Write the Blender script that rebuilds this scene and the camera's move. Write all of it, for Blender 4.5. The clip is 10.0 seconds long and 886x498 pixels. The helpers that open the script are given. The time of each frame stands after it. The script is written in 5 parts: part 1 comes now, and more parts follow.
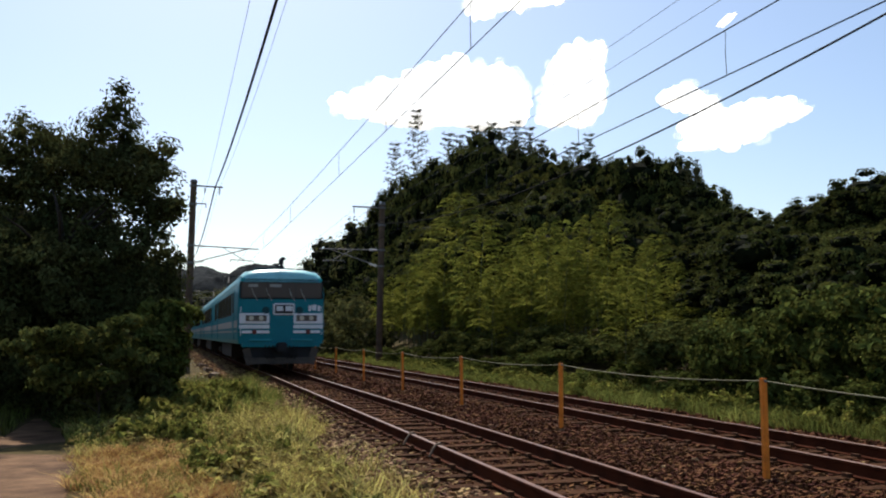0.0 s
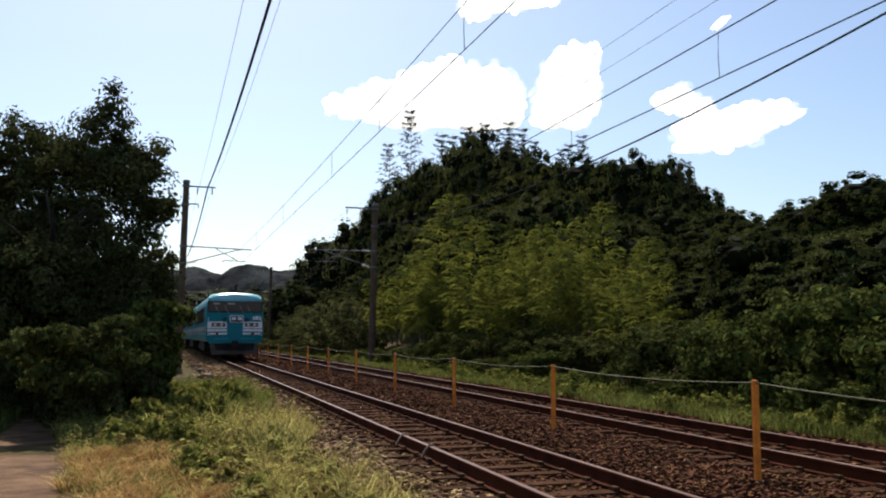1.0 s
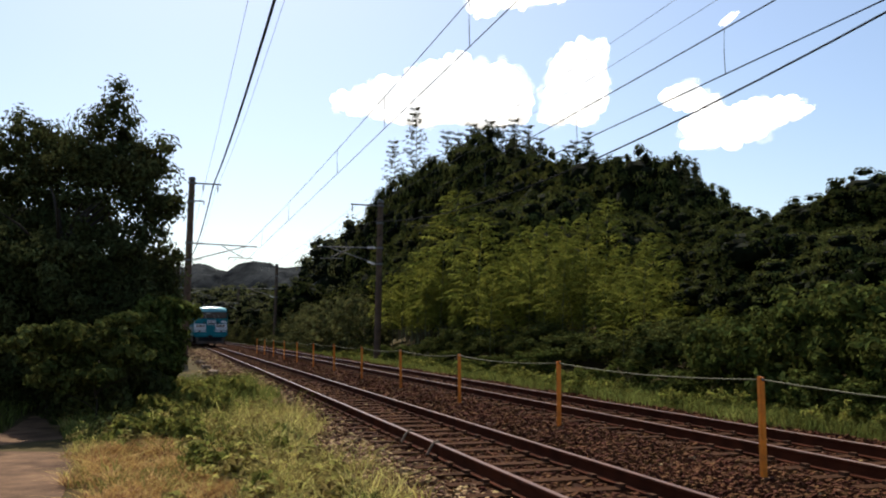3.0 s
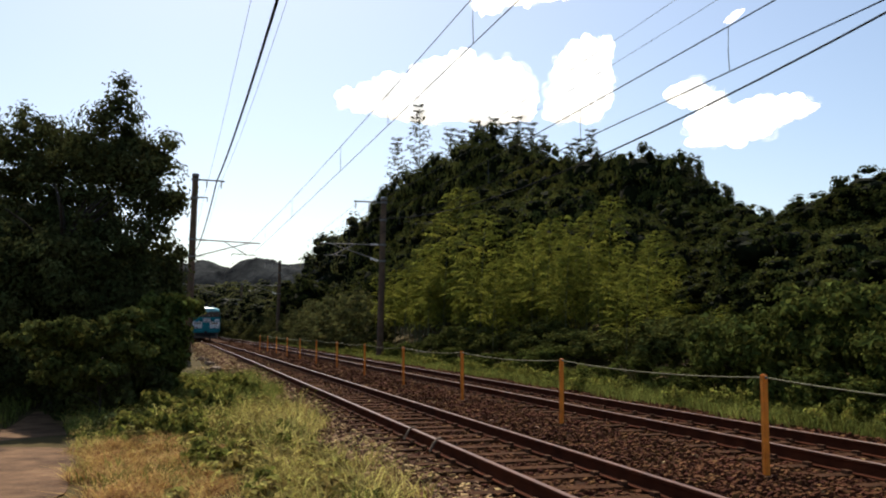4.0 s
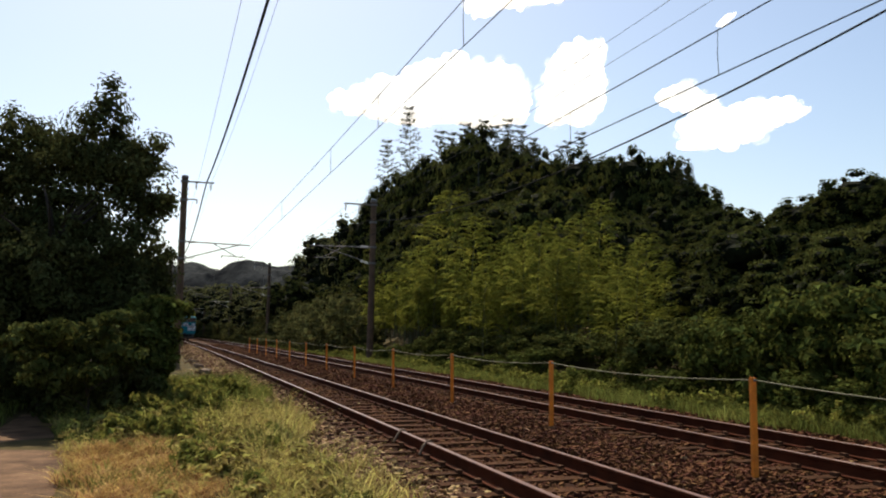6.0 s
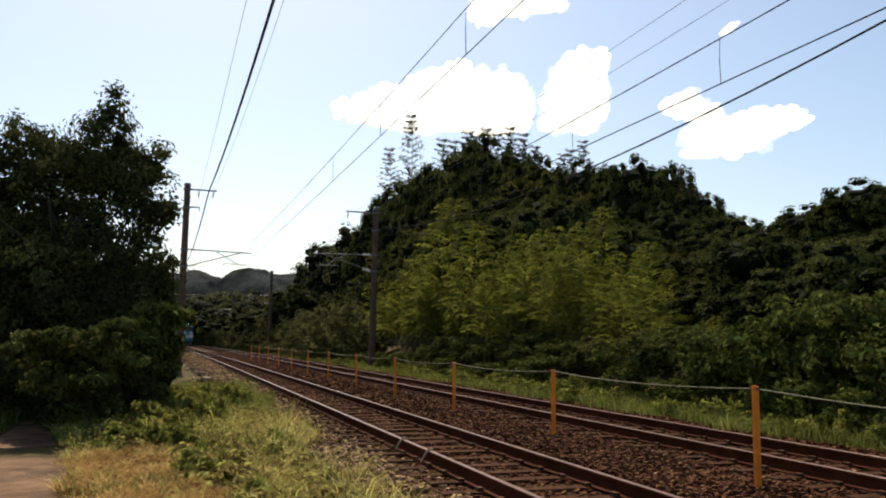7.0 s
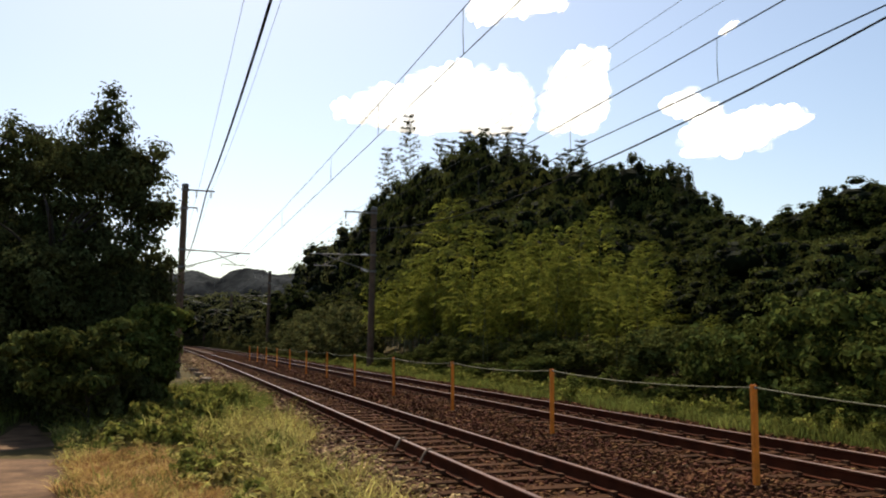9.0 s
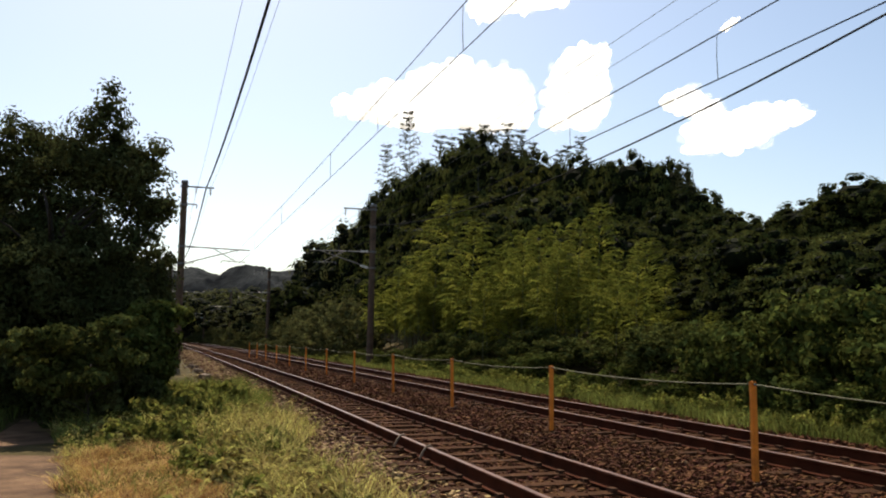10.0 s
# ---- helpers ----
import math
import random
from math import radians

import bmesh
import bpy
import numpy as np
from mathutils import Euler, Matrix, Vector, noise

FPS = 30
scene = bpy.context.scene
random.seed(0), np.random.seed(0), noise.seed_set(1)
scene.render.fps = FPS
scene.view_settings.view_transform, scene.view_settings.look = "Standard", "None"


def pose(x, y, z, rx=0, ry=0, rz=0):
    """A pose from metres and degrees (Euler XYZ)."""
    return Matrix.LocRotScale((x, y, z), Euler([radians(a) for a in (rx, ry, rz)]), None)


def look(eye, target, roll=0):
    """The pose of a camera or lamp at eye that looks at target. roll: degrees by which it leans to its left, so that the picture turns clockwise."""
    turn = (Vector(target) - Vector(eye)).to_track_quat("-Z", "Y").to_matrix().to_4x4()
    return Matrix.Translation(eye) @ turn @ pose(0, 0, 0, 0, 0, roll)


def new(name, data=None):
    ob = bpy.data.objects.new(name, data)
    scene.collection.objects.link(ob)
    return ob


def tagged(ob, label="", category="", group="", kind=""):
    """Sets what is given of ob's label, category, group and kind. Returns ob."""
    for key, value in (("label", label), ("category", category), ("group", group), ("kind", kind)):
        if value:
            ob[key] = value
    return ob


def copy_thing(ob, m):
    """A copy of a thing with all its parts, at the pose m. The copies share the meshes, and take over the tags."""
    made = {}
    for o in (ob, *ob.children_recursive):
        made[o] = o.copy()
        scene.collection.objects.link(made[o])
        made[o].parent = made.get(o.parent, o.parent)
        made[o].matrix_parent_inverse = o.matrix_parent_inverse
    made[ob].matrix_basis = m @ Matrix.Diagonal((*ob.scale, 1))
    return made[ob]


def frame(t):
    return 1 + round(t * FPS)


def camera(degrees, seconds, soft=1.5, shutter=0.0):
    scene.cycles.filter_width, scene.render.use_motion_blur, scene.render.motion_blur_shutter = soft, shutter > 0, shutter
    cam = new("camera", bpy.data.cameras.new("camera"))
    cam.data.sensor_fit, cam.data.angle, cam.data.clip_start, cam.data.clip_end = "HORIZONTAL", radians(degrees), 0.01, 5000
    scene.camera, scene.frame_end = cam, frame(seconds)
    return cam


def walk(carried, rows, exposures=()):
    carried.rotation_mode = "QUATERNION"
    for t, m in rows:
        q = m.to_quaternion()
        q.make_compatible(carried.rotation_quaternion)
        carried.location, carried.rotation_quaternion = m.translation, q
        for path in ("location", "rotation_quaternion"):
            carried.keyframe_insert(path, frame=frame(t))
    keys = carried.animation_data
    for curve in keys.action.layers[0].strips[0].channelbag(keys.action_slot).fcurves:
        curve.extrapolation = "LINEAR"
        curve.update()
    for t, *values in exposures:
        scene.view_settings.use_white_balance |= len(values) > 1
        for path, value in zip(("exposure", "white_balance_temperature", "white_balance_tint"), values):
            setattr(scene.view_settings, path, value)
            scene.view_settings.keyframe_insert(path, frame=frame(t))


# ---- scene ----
EYE = (0.0, 0.0, 1.33)
cam = camera(51.0, 10.0, soft=2.0, shutter=0.5)
walk(cam, [
    (0.0, pose(*EYE, 95.208, 0.244, 0.564)),
    (0.5, pose(*EYE, 95.271, -0.016, 0.255)),
    (1.0, pose(*EYE, 95.281, 0.110, 0.112)),
    (1.5, pose(*EYE, 95.489, -0.029, 0.154)),
    (2.0, pose(*EYE, 95.406, 0.099, 0.181)),
    (2.5, pose(*EYE, 95.222, 0.195, 0.327)),
    (4.0, pose(*EYE, 94.907, -0.044, 0.623)),
    (4.5, pose(*EYE, 94.810, -0.012, 0.392)),
    (5.0, pose(*EYE, 94.774, -0.107, 0.195)),
    (5.5, pose(*EYE, 94.858, -0.051, -0.040)),
    (7.0, pose(*EYE, 95.552, -0.162, 0.130)),
    (7.5, pose(*EYE, 95.699, -0.201, 0.018)),
    (8.0, pose(*EYE, 95.529, -0.094, 0.022)),
    (8.5, pose(*EYE, 95.391, -0.301, 0.160)),
    (9.0, pose(*EYE, 95.541, 0.017, 0.028)),
    (9.5, pose(*EYE, 95.533, 0.152, -0.075)),
    (10.0, pose(*EYE, 95.336, 0.001, 0.001)),
], exposures=[(0.0, 0.18, 6600, 10), (2.5, 0.18, 6600, 10), (4.5, 0.20, 7100, 10), (10.0, 0.23, 7300, 10)])

# ---- world and sun ----
SUN_ELEVATION, SUN_AZIMUTH = radians(48), radians(-15)   # azimuth from straight ahead, to the right
world = bpy.data.worlds.new("sky")
scene.world = world
world.use_nodes = True
sky = world.node_tree.nodes.new("ShaderNodeTexSky")
sky.sky_type, sky.sun_disc = "NISHITA", False
sky.sun_elevation, sky.sun_rotation = SUN_ELEVATION, SUN_AZIMUTH
sky.altitude, sky.air_density, sky.dust_density, sky.ozone_density = 50, 1.0, 1.15, 3.4
world.node_tree.nodes["Background"].inputs["Strength"].default_value = 0.127
world.node_tree.links.new(sky.outputs[0], world.node_tree.nodes["Background"].inputs["Color"])
sun_data = bpy.data.lights.new("sun", "SUN")
sun_data.energy, sun_data.angle, sun_data.color = 5.0, radians(0.6), (1.0, 0.94, 0.84)
sun = new("sun", sun_data)
sun_way = Vector((math.sin(SUN_AZIMUTH) * math.cos(SUN_ELEVATION), math.cos(SUN_AZIMUTH) * math.cos(SUN_ELEVATION), math.sin(SUN_ELEVATION)))
sun.matrix_world = look(sun_way * 60, (0, 0, 0))

# ---- plan: o metres to the right of the camera and s metres along the line, z over the rail head ----
LINE = radians(16.5)
U, N = Vector((-math.sin(LINE), math.cos(LINE), 0)), Vector((math.cos(LINE), math.sin(LINE), 0))
LEFT_TRACK, RIGHT_TRACK, GAUGE = 3.63, 7.31, 1.08


def bend(s):
    """How far the line has turned off to the left, in metres."""
    return -6.2e-5 * max(0.0, s) ** 2 - max(0.0, s - 165.0) ** 2 / 700.0


def at(o, s, z=0.0):
    return N * (o + bend(s)) + U * s + Vector((0, 0, z))


def heading(s):
    return LINE + math.atan(1.24e-4 * max(0.0, s) + 2 * max(0.0, s - 165.0) / 700.0)


def local(p):
    return p.x * N.x + p.y * N.y, p.x * U.x + p.y * U.y


def ground_z(x, y):
    """Height of the ground: flat by the track, a rising wood on the far side."""
    o, s = x * N.x + y * N.y, x * U.x + y * U.y
    o = o - bend(s)
    z = -0.27
    if 1.7 < o < 9.6:
        z += 0.085 * min(1.0, (o - 1.7) / 0.8, (9.6 - o) / 0.5)
    if o > 11.0:
        z += 0.30 * min(o - 11.0, 16.0) * min(1.0, max(0.0, (s + 30) / 30))
    z += 0.05 * noise.noise((x * 0.35, y * 0.35, 0.0)) * (1.0 if not 1.5 < o < 9.8 else 0.15)
    if o > 27:
        z -= 0.1 * min(o - 27.0, 60.0)
    return z


# ---- materials ----
def material(name, base, rough=0.7, spread=0.25, scale=8.0, fine=60.0, bump=0.3, metal=0.0, second=None, translucent=0.0, island=0.0, spec=0.4):
    """Noise at two scales between shades of base (and a second colour), with fine relief."""
    m = bpy.data.materials.new(name)
    m.use_nodes = True
    nt = m.node_tree
    nodes, link = nt.nodes, nt.links.new
    bsdf = nodes["Principled BSDF"]
    bsdf.inputs["Roughness"].default_value, bsdf.inputs["Metallic"].default_value = rough, metal
    bsdf.inputs["Specular IOR Level"].default_value = spec
    geo = nodes.new("ShaderNodeNewGeometry")
    coord = nodes.new("ShaderNodeTexCoord")
    big, small = nodes.new("ShaderNodeTexNoise"), nodes.new("ShaderNodeTexNoise")
    big.inputs["Scale"].default_value, small.inputs["Scale"].default_value = scale, fine
    big.inputs["Detail"].default_value, small.inputs["Detail"].default_value = 4, 3
    link(coord.outputs["Object"], big.inputs["Vector"])
    link(coord.outputs["Object"], small.inputs["Vector"])
    ramp = nodes.new("ShaderNodeValToRGB")
    dark = tuple(c * (1 - spread) for c in base)
    other = second or tuple(min(1.0, c * (1 + spread)) for c in base)
    ramp.color_ramp.elements[0].position, ramp.color_ramp.elements[1].position = 0.3, 0.7
    ramp.color_ramp.elements[0].color, ramp.color_ramp.elements[1].color = (*dark, 1), (*other, 1)
    link(big.outputs["Fac"], ramp.inputs["Fac"])
    shade = nodes.new("ShaderNodeHueSaturation")
    link(ramp.outputs["Color"], shade.inputs["Color"])
    value = nodes.new("ShaderNodeMapRange")
    value.inputs["To Min"].default_value, value.inputs["To Max"].default_value = 1 - spread * 0.8, 1 + spread * 0.8
    link(small.outputs["Fac"], value.inputs["Value"])
    if island:
        value.inputs["To Min"].default_value, value.inputs["To Max"].default_value = 1 - island, 1 + island
        link(geo.outputs["Random Per Island"], value.inputs["Value"])
        hue = nodes.new("ShaderNodeMapRange")
        hue.inputs["To Min"].default_value, hue.inputs["To Max"].default_value = 0.5 - 0.05 * island, 0.5 + 0.05 * island
        link(geo.outputs["Random Per Island"], hue.inputs["Value"])
        link(hue.outputs[0], shade.inputs["Hue"])
    link(value.outputs[0], shade.inputs["Value"])
    link(shade.outputs[0], bsdf.inputs["Base Color"])
    if bump:
        relief = nodes.new("ShaderNodeBump")
        relief.inputs["Strength"].default_value, relief.inputs["Distance"].default_value = bump, 0.02
        link(small.outputs["Fac"], relief.inputs["Height"])
        link(relief.outputs[0], bsdf.inputs["Normal"])
    if translucent:
        trans, mix = nodes.new("ShaderNodeBsdfTranslucent"), nodes.new("ShaderNodeMixShader")
        link(shade.outputs[0], trans.inputs["Color"])
        mix.inputs["Fac"].default_value = translucent
        link(bsdf.outputs[0], mix.inputs[1])
        link(trans.outputs[0], mix.inputs[2])
        link(mix.outputs[0], nodes["Material Output"].inputs["Surface"])
    return m


def leaf_material(name, base, second, translucent=0.3, rough=0.7, island=0.35, scale=0.6):
    return material(name, base, rough, 0.25, scale, 30, 0, 0, second, translucent, island, 0.0)


M = {
    "earth": material("earth", (0.060, 0.050, 0.020), 0.95, 0.4, 0.35, 14, 0.8, second=(0.115, 0.082, 0.032), spec=0.05),
    "ballast": material("ballast", (0.050, 0.017, 0.006), 0.95, 0.5, 2.0, 28, 1.0, second=(0.078, 0.034, 0.015), spec=0.05),
    "shoulder_stone": material("pale_stone", (0.25, 0.130, 0.062), 0.95, 0.35, 1.2, 60, 0.3, second=(0.38, 0.235, 0.13), island=0.7, spec=0.1),
    "stone": material("ballast_stone", (0.090, 0.033, 0.014), 0.95, 0.35, 1.2, 60, 0.3, second=(0.150, 0.062, 0.030), island=0.4, spec=0.05),
    "concrete": material("path_concrete", (0.115, 0.058, 0.029), 0.9, 0.45, 2.2, 26, 0.9, second=(0.215, 0.122, 0.065), spec=0.1),
    "pale_cable": material("pale_cable", (0.20, 0.135, 0.09), 0.7, 0.2, 12, 60, 0.1, spec=0.1),
    "trough": material("trough_concrete", (0.19, 0.135, 0.095), 0.9, 0.25, 3, 40, 0.4, spec=0.1),
    "pole": material("pole_concrete", (0.125, 0.078, 0.050), 0.9, 0.3, 2.5, 40, 0.3, spec=0.2),
    "rust": material("rusty_rail", (0.064, 0.017, 0.007), 0.85, 0.35, 3.0, 80, 0.3, 0.0, spec=0.04),
    "railhead": material("worn_rail_head", (0.135, 0.055, 0.030), 0.42, 0.25, 3.0, 90, 0.05, 0.0, spec=0.22),
    "clip": material("worn_clip_steel", (0.085, 0.040, 0.022), 0.85, 0.3, 3.0, 80, 0.2, 0.0, spec=0.05),
    "sleeper": material("sleeper_wood", (0.040, 0.016, 0.007), 0.95, 0.5, 2.0, 45, 1.0, second=(0.100, 0.044, 0.020), spec=0.05),
    "orange": material("orange_paint", (0.82, 0.225, 0.015), 0.6, 0.3, 6, 40, 0.2),
    "rope": material("rope", (0.13, 0.12, 0.06), 0.8, 0.2, 20, 90, 0.2),
    "wire": material("wire", (0.010, 0.010, 0.011), 0.8, 0.2, 5, 50, 0, spec=0.02),
    "wire_pale": material("thin_wire", (0.10, 0.105, 0.11), 0.8, 0.2, 5, 50, 0, spec=0.02),
    "steel": material("galvanised_steel", (0.15, 0.14, 0.13), 0.6, 0.2, 8, 60, 0.1, 0.2),
    "porcelain": material("porcelain", (0.55, 0.53, 0.50), 0.3, 0.1, 8, 60, 0),
    "bark": material("bark", (0.035, 0.026, 0.018), 0.95, 0.4, 6, 40, 0.8, spec=0.2),
    # near-black green of the crown cores: the shade between leaves put into colour
    "crown_shade": material("crown_shade_core", (0.009, 0.012, 0.004), 0.95, 0.5, 14, 60, 0.8, spec=0.05),
    "culm": material("bamboo_culm", (0.075, 0.085, 0.03), 0.5, 0.25, 4, 40, 0.1),
    "leaf_dark": leaf_material("dark_leaves", (0.038, 0.048, 0.016), (0.105, 0.108, 0.040), 0.3, island=0.5, scale=1.1),
    "leaf_wood": leaf_material("wood_leaves", (0.026, 0.036, 0.009), (0.15, 0.145, 0.036), 0.26, island=0.4, scale=4.0),
    "leaf_wood_dark": leaf_material("evergreen_leaves", (0.022, 0.034, 0.010), (0.135, 0.14, 0.040), 0.24, island=0.4, scale=4.0),
    # paler than the near leaves: the haze of distance is in this colour
    "leaf_far": leaf_material("hazy_olive_leaves", (0.048, 0.056, 0.020), (0.17, 0.165, 0.062), 0.28, island=0.4, scale=4.0),
    "leaf_weed": leaf_material("weed_leaf", (0.105, 0.125, 0.027), (0.30, 0.285, 0.07), 0.45, island=0.5, scale=4.0),
    "leaf_shrub": leaf_material("shrub_leaves", (0.034, 0.050, 0.012), (0.14, 0.145, 0.045), 0.3, island=0.45, scale=2.2),
    "leaf_kudzu": leaf_material("broad_leaves", (0.022, 0.036, 0.008), (0.145, 0.16, 0.042), 0.30, island=0.45, scale=4.0),
    "leaf_bamboo": leaf_material("bamboo_leaves", (0.036, 0.059, 0.012), (0.32, 0.315, 0.060), 0.38, island=0.45, scale=5.0),
    "leaf_plume": leaf_material("bamboo_plume_leaves", (0.05, 0.058, 0.028), (0.10, 0.095, 0.045), 0.2),
    "grass": leaf_material("grass_blades", (0.23, 0.20, 0.050), (0.60, 0.49, 0.18), 0.5, 0.8, 0.6, 1.6),
    "grass_green": leaf_material("green_grass", (0.085, 0.108, 0.024), (0.21, 0.215, 0.058), 0.45, 0.8, 0.55, 1.2),
    "grass_dry": leaf_material("dry_grass", (0.36, 0.185, 0.062), (0.66, 0.42, 0.18), 0.3, 0.8, 0.6, 3.0),
    # bluish grey stands for aerial haze over the wooded ridges
    "hazed_forest": material("hazed_forest", (0.022, 0.026, 0.031), 0.95, 0.75, 0.02, 0.11, 0, second=(0.056, 0.060, 0.060), spec=0.0),
    "teal": material("teal_paint", (0.001, 0.215, 0.25), 0.4, 0.10, 1.5, 30, 0.02, spec=0.2),
    # front dome only: teal paled by the sun's glare on it
    "roof": material("hood_sun_glare", (0.30, 0.70, 0.72), 0.3, 0.12, 1.5, 30, 0.05),
    "eaves": material("pale_teal_paint", (0.02, 0.34, 0.38), 0.4, 0.1, 1.5, 30, 0.02, spec=0.2),
    "roof_dark": material("train_roof_grey", (0.03, 0.085, 0.09), 0.95, 0.2, 1.5, 30, 0.1, spec=0.04),
    "white": material("white_paint", (0.93, 0.92, 0.90), 0.35, 0.05, 2, 40, 0.02),
    "cream": material("dull_white", (0.42, 0.38, 0.33), 0.5, 0.1, 2, 40, 0.02),
    "black": material("black_rubber", (0.012, 0.012, 0.013), 0.6, 0.2, 4, 40, 0.1),
    "underframe": material("dusty_underframe", (0.022, 0.018, 0.015), 0.9, 0.35, 3, 40, 0.3),
    "plough": material("dusty_grey_steel", (0.11, 0.085, 0.065), 0.8, 0.25, 3, 40, 0.2),
    "red": material("red_lens", (0.16, 0.02, 0.02), 0.3, 0.1, 4, 40, 0),
    "lens": material("lamp_lens", (0.75, 0.66, 0.50), 0.15, 0.1, 4, 40, 0, spec=0.8),
    "grey_panel": material("grey_panel", (0.13, 0.095, 0.07), 0.4, 0.15, 4, 40, 0),
}
glass = bpy.data.materials.new("tinted_glass")
glass.use_nodes = True
gb = glass.node_tree.nodes["Principled BSDF"]
gb.inputs["Base Color"].default_value, gb.inputs["Roughness"].default_value = (0.075, 0.050, 0.044, 1), 0.16
gb.inputs["Specular IOR Level"].default_value = 0.22
M["glass"] = glass
cloud_mat = bpy.data.materials.new("cloud")
cloud_mat.use_nodes = True
cb = cloud_mat.node_tree.nodes["Principled BSDF"]
cb.inputs["Base Color"].default_value, cb.inputs["Roughness"].default_value = (0.9, 0.9, 0.9, 1), 1.0
cb.inputs["Emission Color"].default_value, cb.inputs["Emission Strength"].default_value = (1, 0.99, 0.97, 1), 0.9
M["cloud"] = cloud_mat
wisp_mat = cloud_mat.copy()
wisp_mat.name = "thin_cloud"
veil, clear = wisp_mat.node_tree.nodes.new("ShaderNodeMixShader"), wisp_mat.node_tree.nodes.new("ShaderNodeBsdfTransparent")
veil.inputs["Fac"].default_value = 0.10
wisp_mat.node_tree.links.new(clear.outputs[0], veil.inputs[1])
wisp_mat.node_tree.links.new(wisp_mat.node_tree.nodes["Principled BSDF"].outputs[0], veil.inputs[2])
wisp_mat.node_tree.links.new(veil.outputs[0], wisp_mat.node_tree.nodes["Material Output"].inputs["Surface"])
M["wisp"] = wisp_mat


# ---- mesh helpers ----
def link_mesh(name, verts, faces, mat, parent=None, label="", smooth=False):
    """One mesh object from arrays of corners and of faces that all have the same number of sides."""
    v, f = np.asarray(verts, dtype=np.float32), np.asarray(faces, dtype=np.int32)
    me = bpy.data.meshes.new(name)
    me.vertices.add(len(v))
    me.vertices.foreach_set("co", v.ravel())
    sides = f.shape[1]
    me.loops.add(f.size)
    me.loops.foreach_set("vertex_index", f.ravel())
    me.polygons.add(len(f))
    me.polygons.foreach_set("loop_start", np.arange(0, f.size, sides, dtype=np.int32))
    me.polygons.foreach_set("use_smooth", np.full(len(f), smooth, dtype=bool))
    me.update(calc_edges=True)
    me.materials.append(mat)
    ob = new(name, me)
    ob.parent = parent
    return tagged(ob, label)


def part(name, bm, mat, parent, label="", smooth=False):
    me = bpy.data.meshes.new(name)
    bmesh.ops.recalc_face_normals(bm, faces=bm.faces)
    bm.to_mesh(me)
    bm.free()
    me.materials.append(mat)
    if smooth:
        me.shade_smooth()
    ob = new(name, me)
    ob.parent = parent
    return tagged(ob, label)


def thing(name, m, label, category, group="", kind=""):
    ob = new(name)
    ob.matrix_world = m
    return tagged(ob, label, category, group, kind)


def box(bm, x, y, z, sx, sy, sz, bevel=0.0, turn=None):
    made = bmesh.ops.create_cube(bm, size=1.0)
    m = Matrix.Translation((x, y, z)) @ (turn or Matrix()) @ Matrix.Diagonal((sx, sy, sz, 1))
    bmesh.ops.transform(bm, matrix=m, verts=made["verts"])
    if bevel:
        edges = {e for v in made["verts"] for e in v.link_edges}
        bmesh.ops.bevel(bm, geom=list(edges), offset=bevel, segments=2, affect="EDGES", clamp_overlap=True)


def rod(bm, a, b, r0, r1=None, sides=10):
    a, b = Vector(a), Vector(b)
    made = bmesh.ops.create_cone(bm, cap_ends=True, segments=sides, radius1=r0, radius2=r0 if r1 is None else r1, depth=(b - a).length)
    turn = (b - a).to_track_quat("Z", "Y").to_matrix().to_4x4()
    bmesh.ops.transform(bm, matrix=Matrix.Translation((a + b) / 2) @ turn, verts=made["verts"])


def tube_arrays(points, radii, sides=6):
    """Corners and quads of a tube along points."""
    points = [Vector(p) for p in points]
    verts, faces = [], []
    for i, p in enumerate(points):
        d = (points[min(i + 1, len(points) - 1)] - points[max(i - 1, 0)]).normalized()
        side = d.cross(Vector((0, 0, 1)))
        side = side.normalized() if side.length > 1e-3 else Vector((1, 0, 0))
        up = side.cross(d)
        r = radii if isinstance(radii, float) else radii[i]
        for k in range(sides):
            a = 2 * math.pi * k / sides
            verts.append(p + (side * math.cos(a) + up * math.sin(a)) * r)
        if i:
            for k in range(sides):
                n = (k + 1) % sides
                faces.append(((i - 1) * sides + k, (i - 1) * sides + n, i * sides + n, i * sides + k))
    return verts, faces


def join_arrays(chunks):
    verts, faces, base = [], [], 0
    for v, f in chunks:
        v, f = np.asarray(v, dtype=np.float32), np.asarray(f, dtype=np.int64)
        verts.append(v)
        faces.append(f + base)
        base += len(v)
    return np.concatenate(verts), np.concatenate(faces)


def leaf_arrays(rng, centres, normals, length, width, droop=0.3, ways=None):
    """A folded, pointed leaf at each centre: two triangles, facing roughly along its normal."""
    n = len(centres)
    normals = normals + rng.normal(0, 0.3, (n, 3))
    normals /= np.linalg.norm(normals, axis=1, keepdims=True) + 1e-6
    way = rng.normal(0, 1, (n, 3)) if ways is None else ways + rng.normal(0, 0.18, (n, 3))
    way[:, 2] -= droop
    way -= normals * (way * normals).sum(1, keepdims=True)
    way /= np.linalg.norm(way, axis=1, keepdims=True) + 1e-6
    side = np.cross(normals, way)
    size = rng.uniform(0.65, 1.3, (n, 1))
    ln, wd = size * length, size * width
    base, tip = centres - way * ln * 0.5, centres + way * ln * 0.5 - normals * ln * 0.12
    mid = centres - way * ln * 0.05
    verts = np.stack([base, mid + side * wd * 0.5 + normals * wd * 0.2, tip, mid - side * wd * 0.5 + normals * wd * 0.2], 1).reshape(-1, 3)
    i = np.arange(n)[:, None] * 4
    faces = np.concatenate([i + np.array([[0, 1, 2]]), i + np.array([[0, 2, 3]])])
    return verts, faces


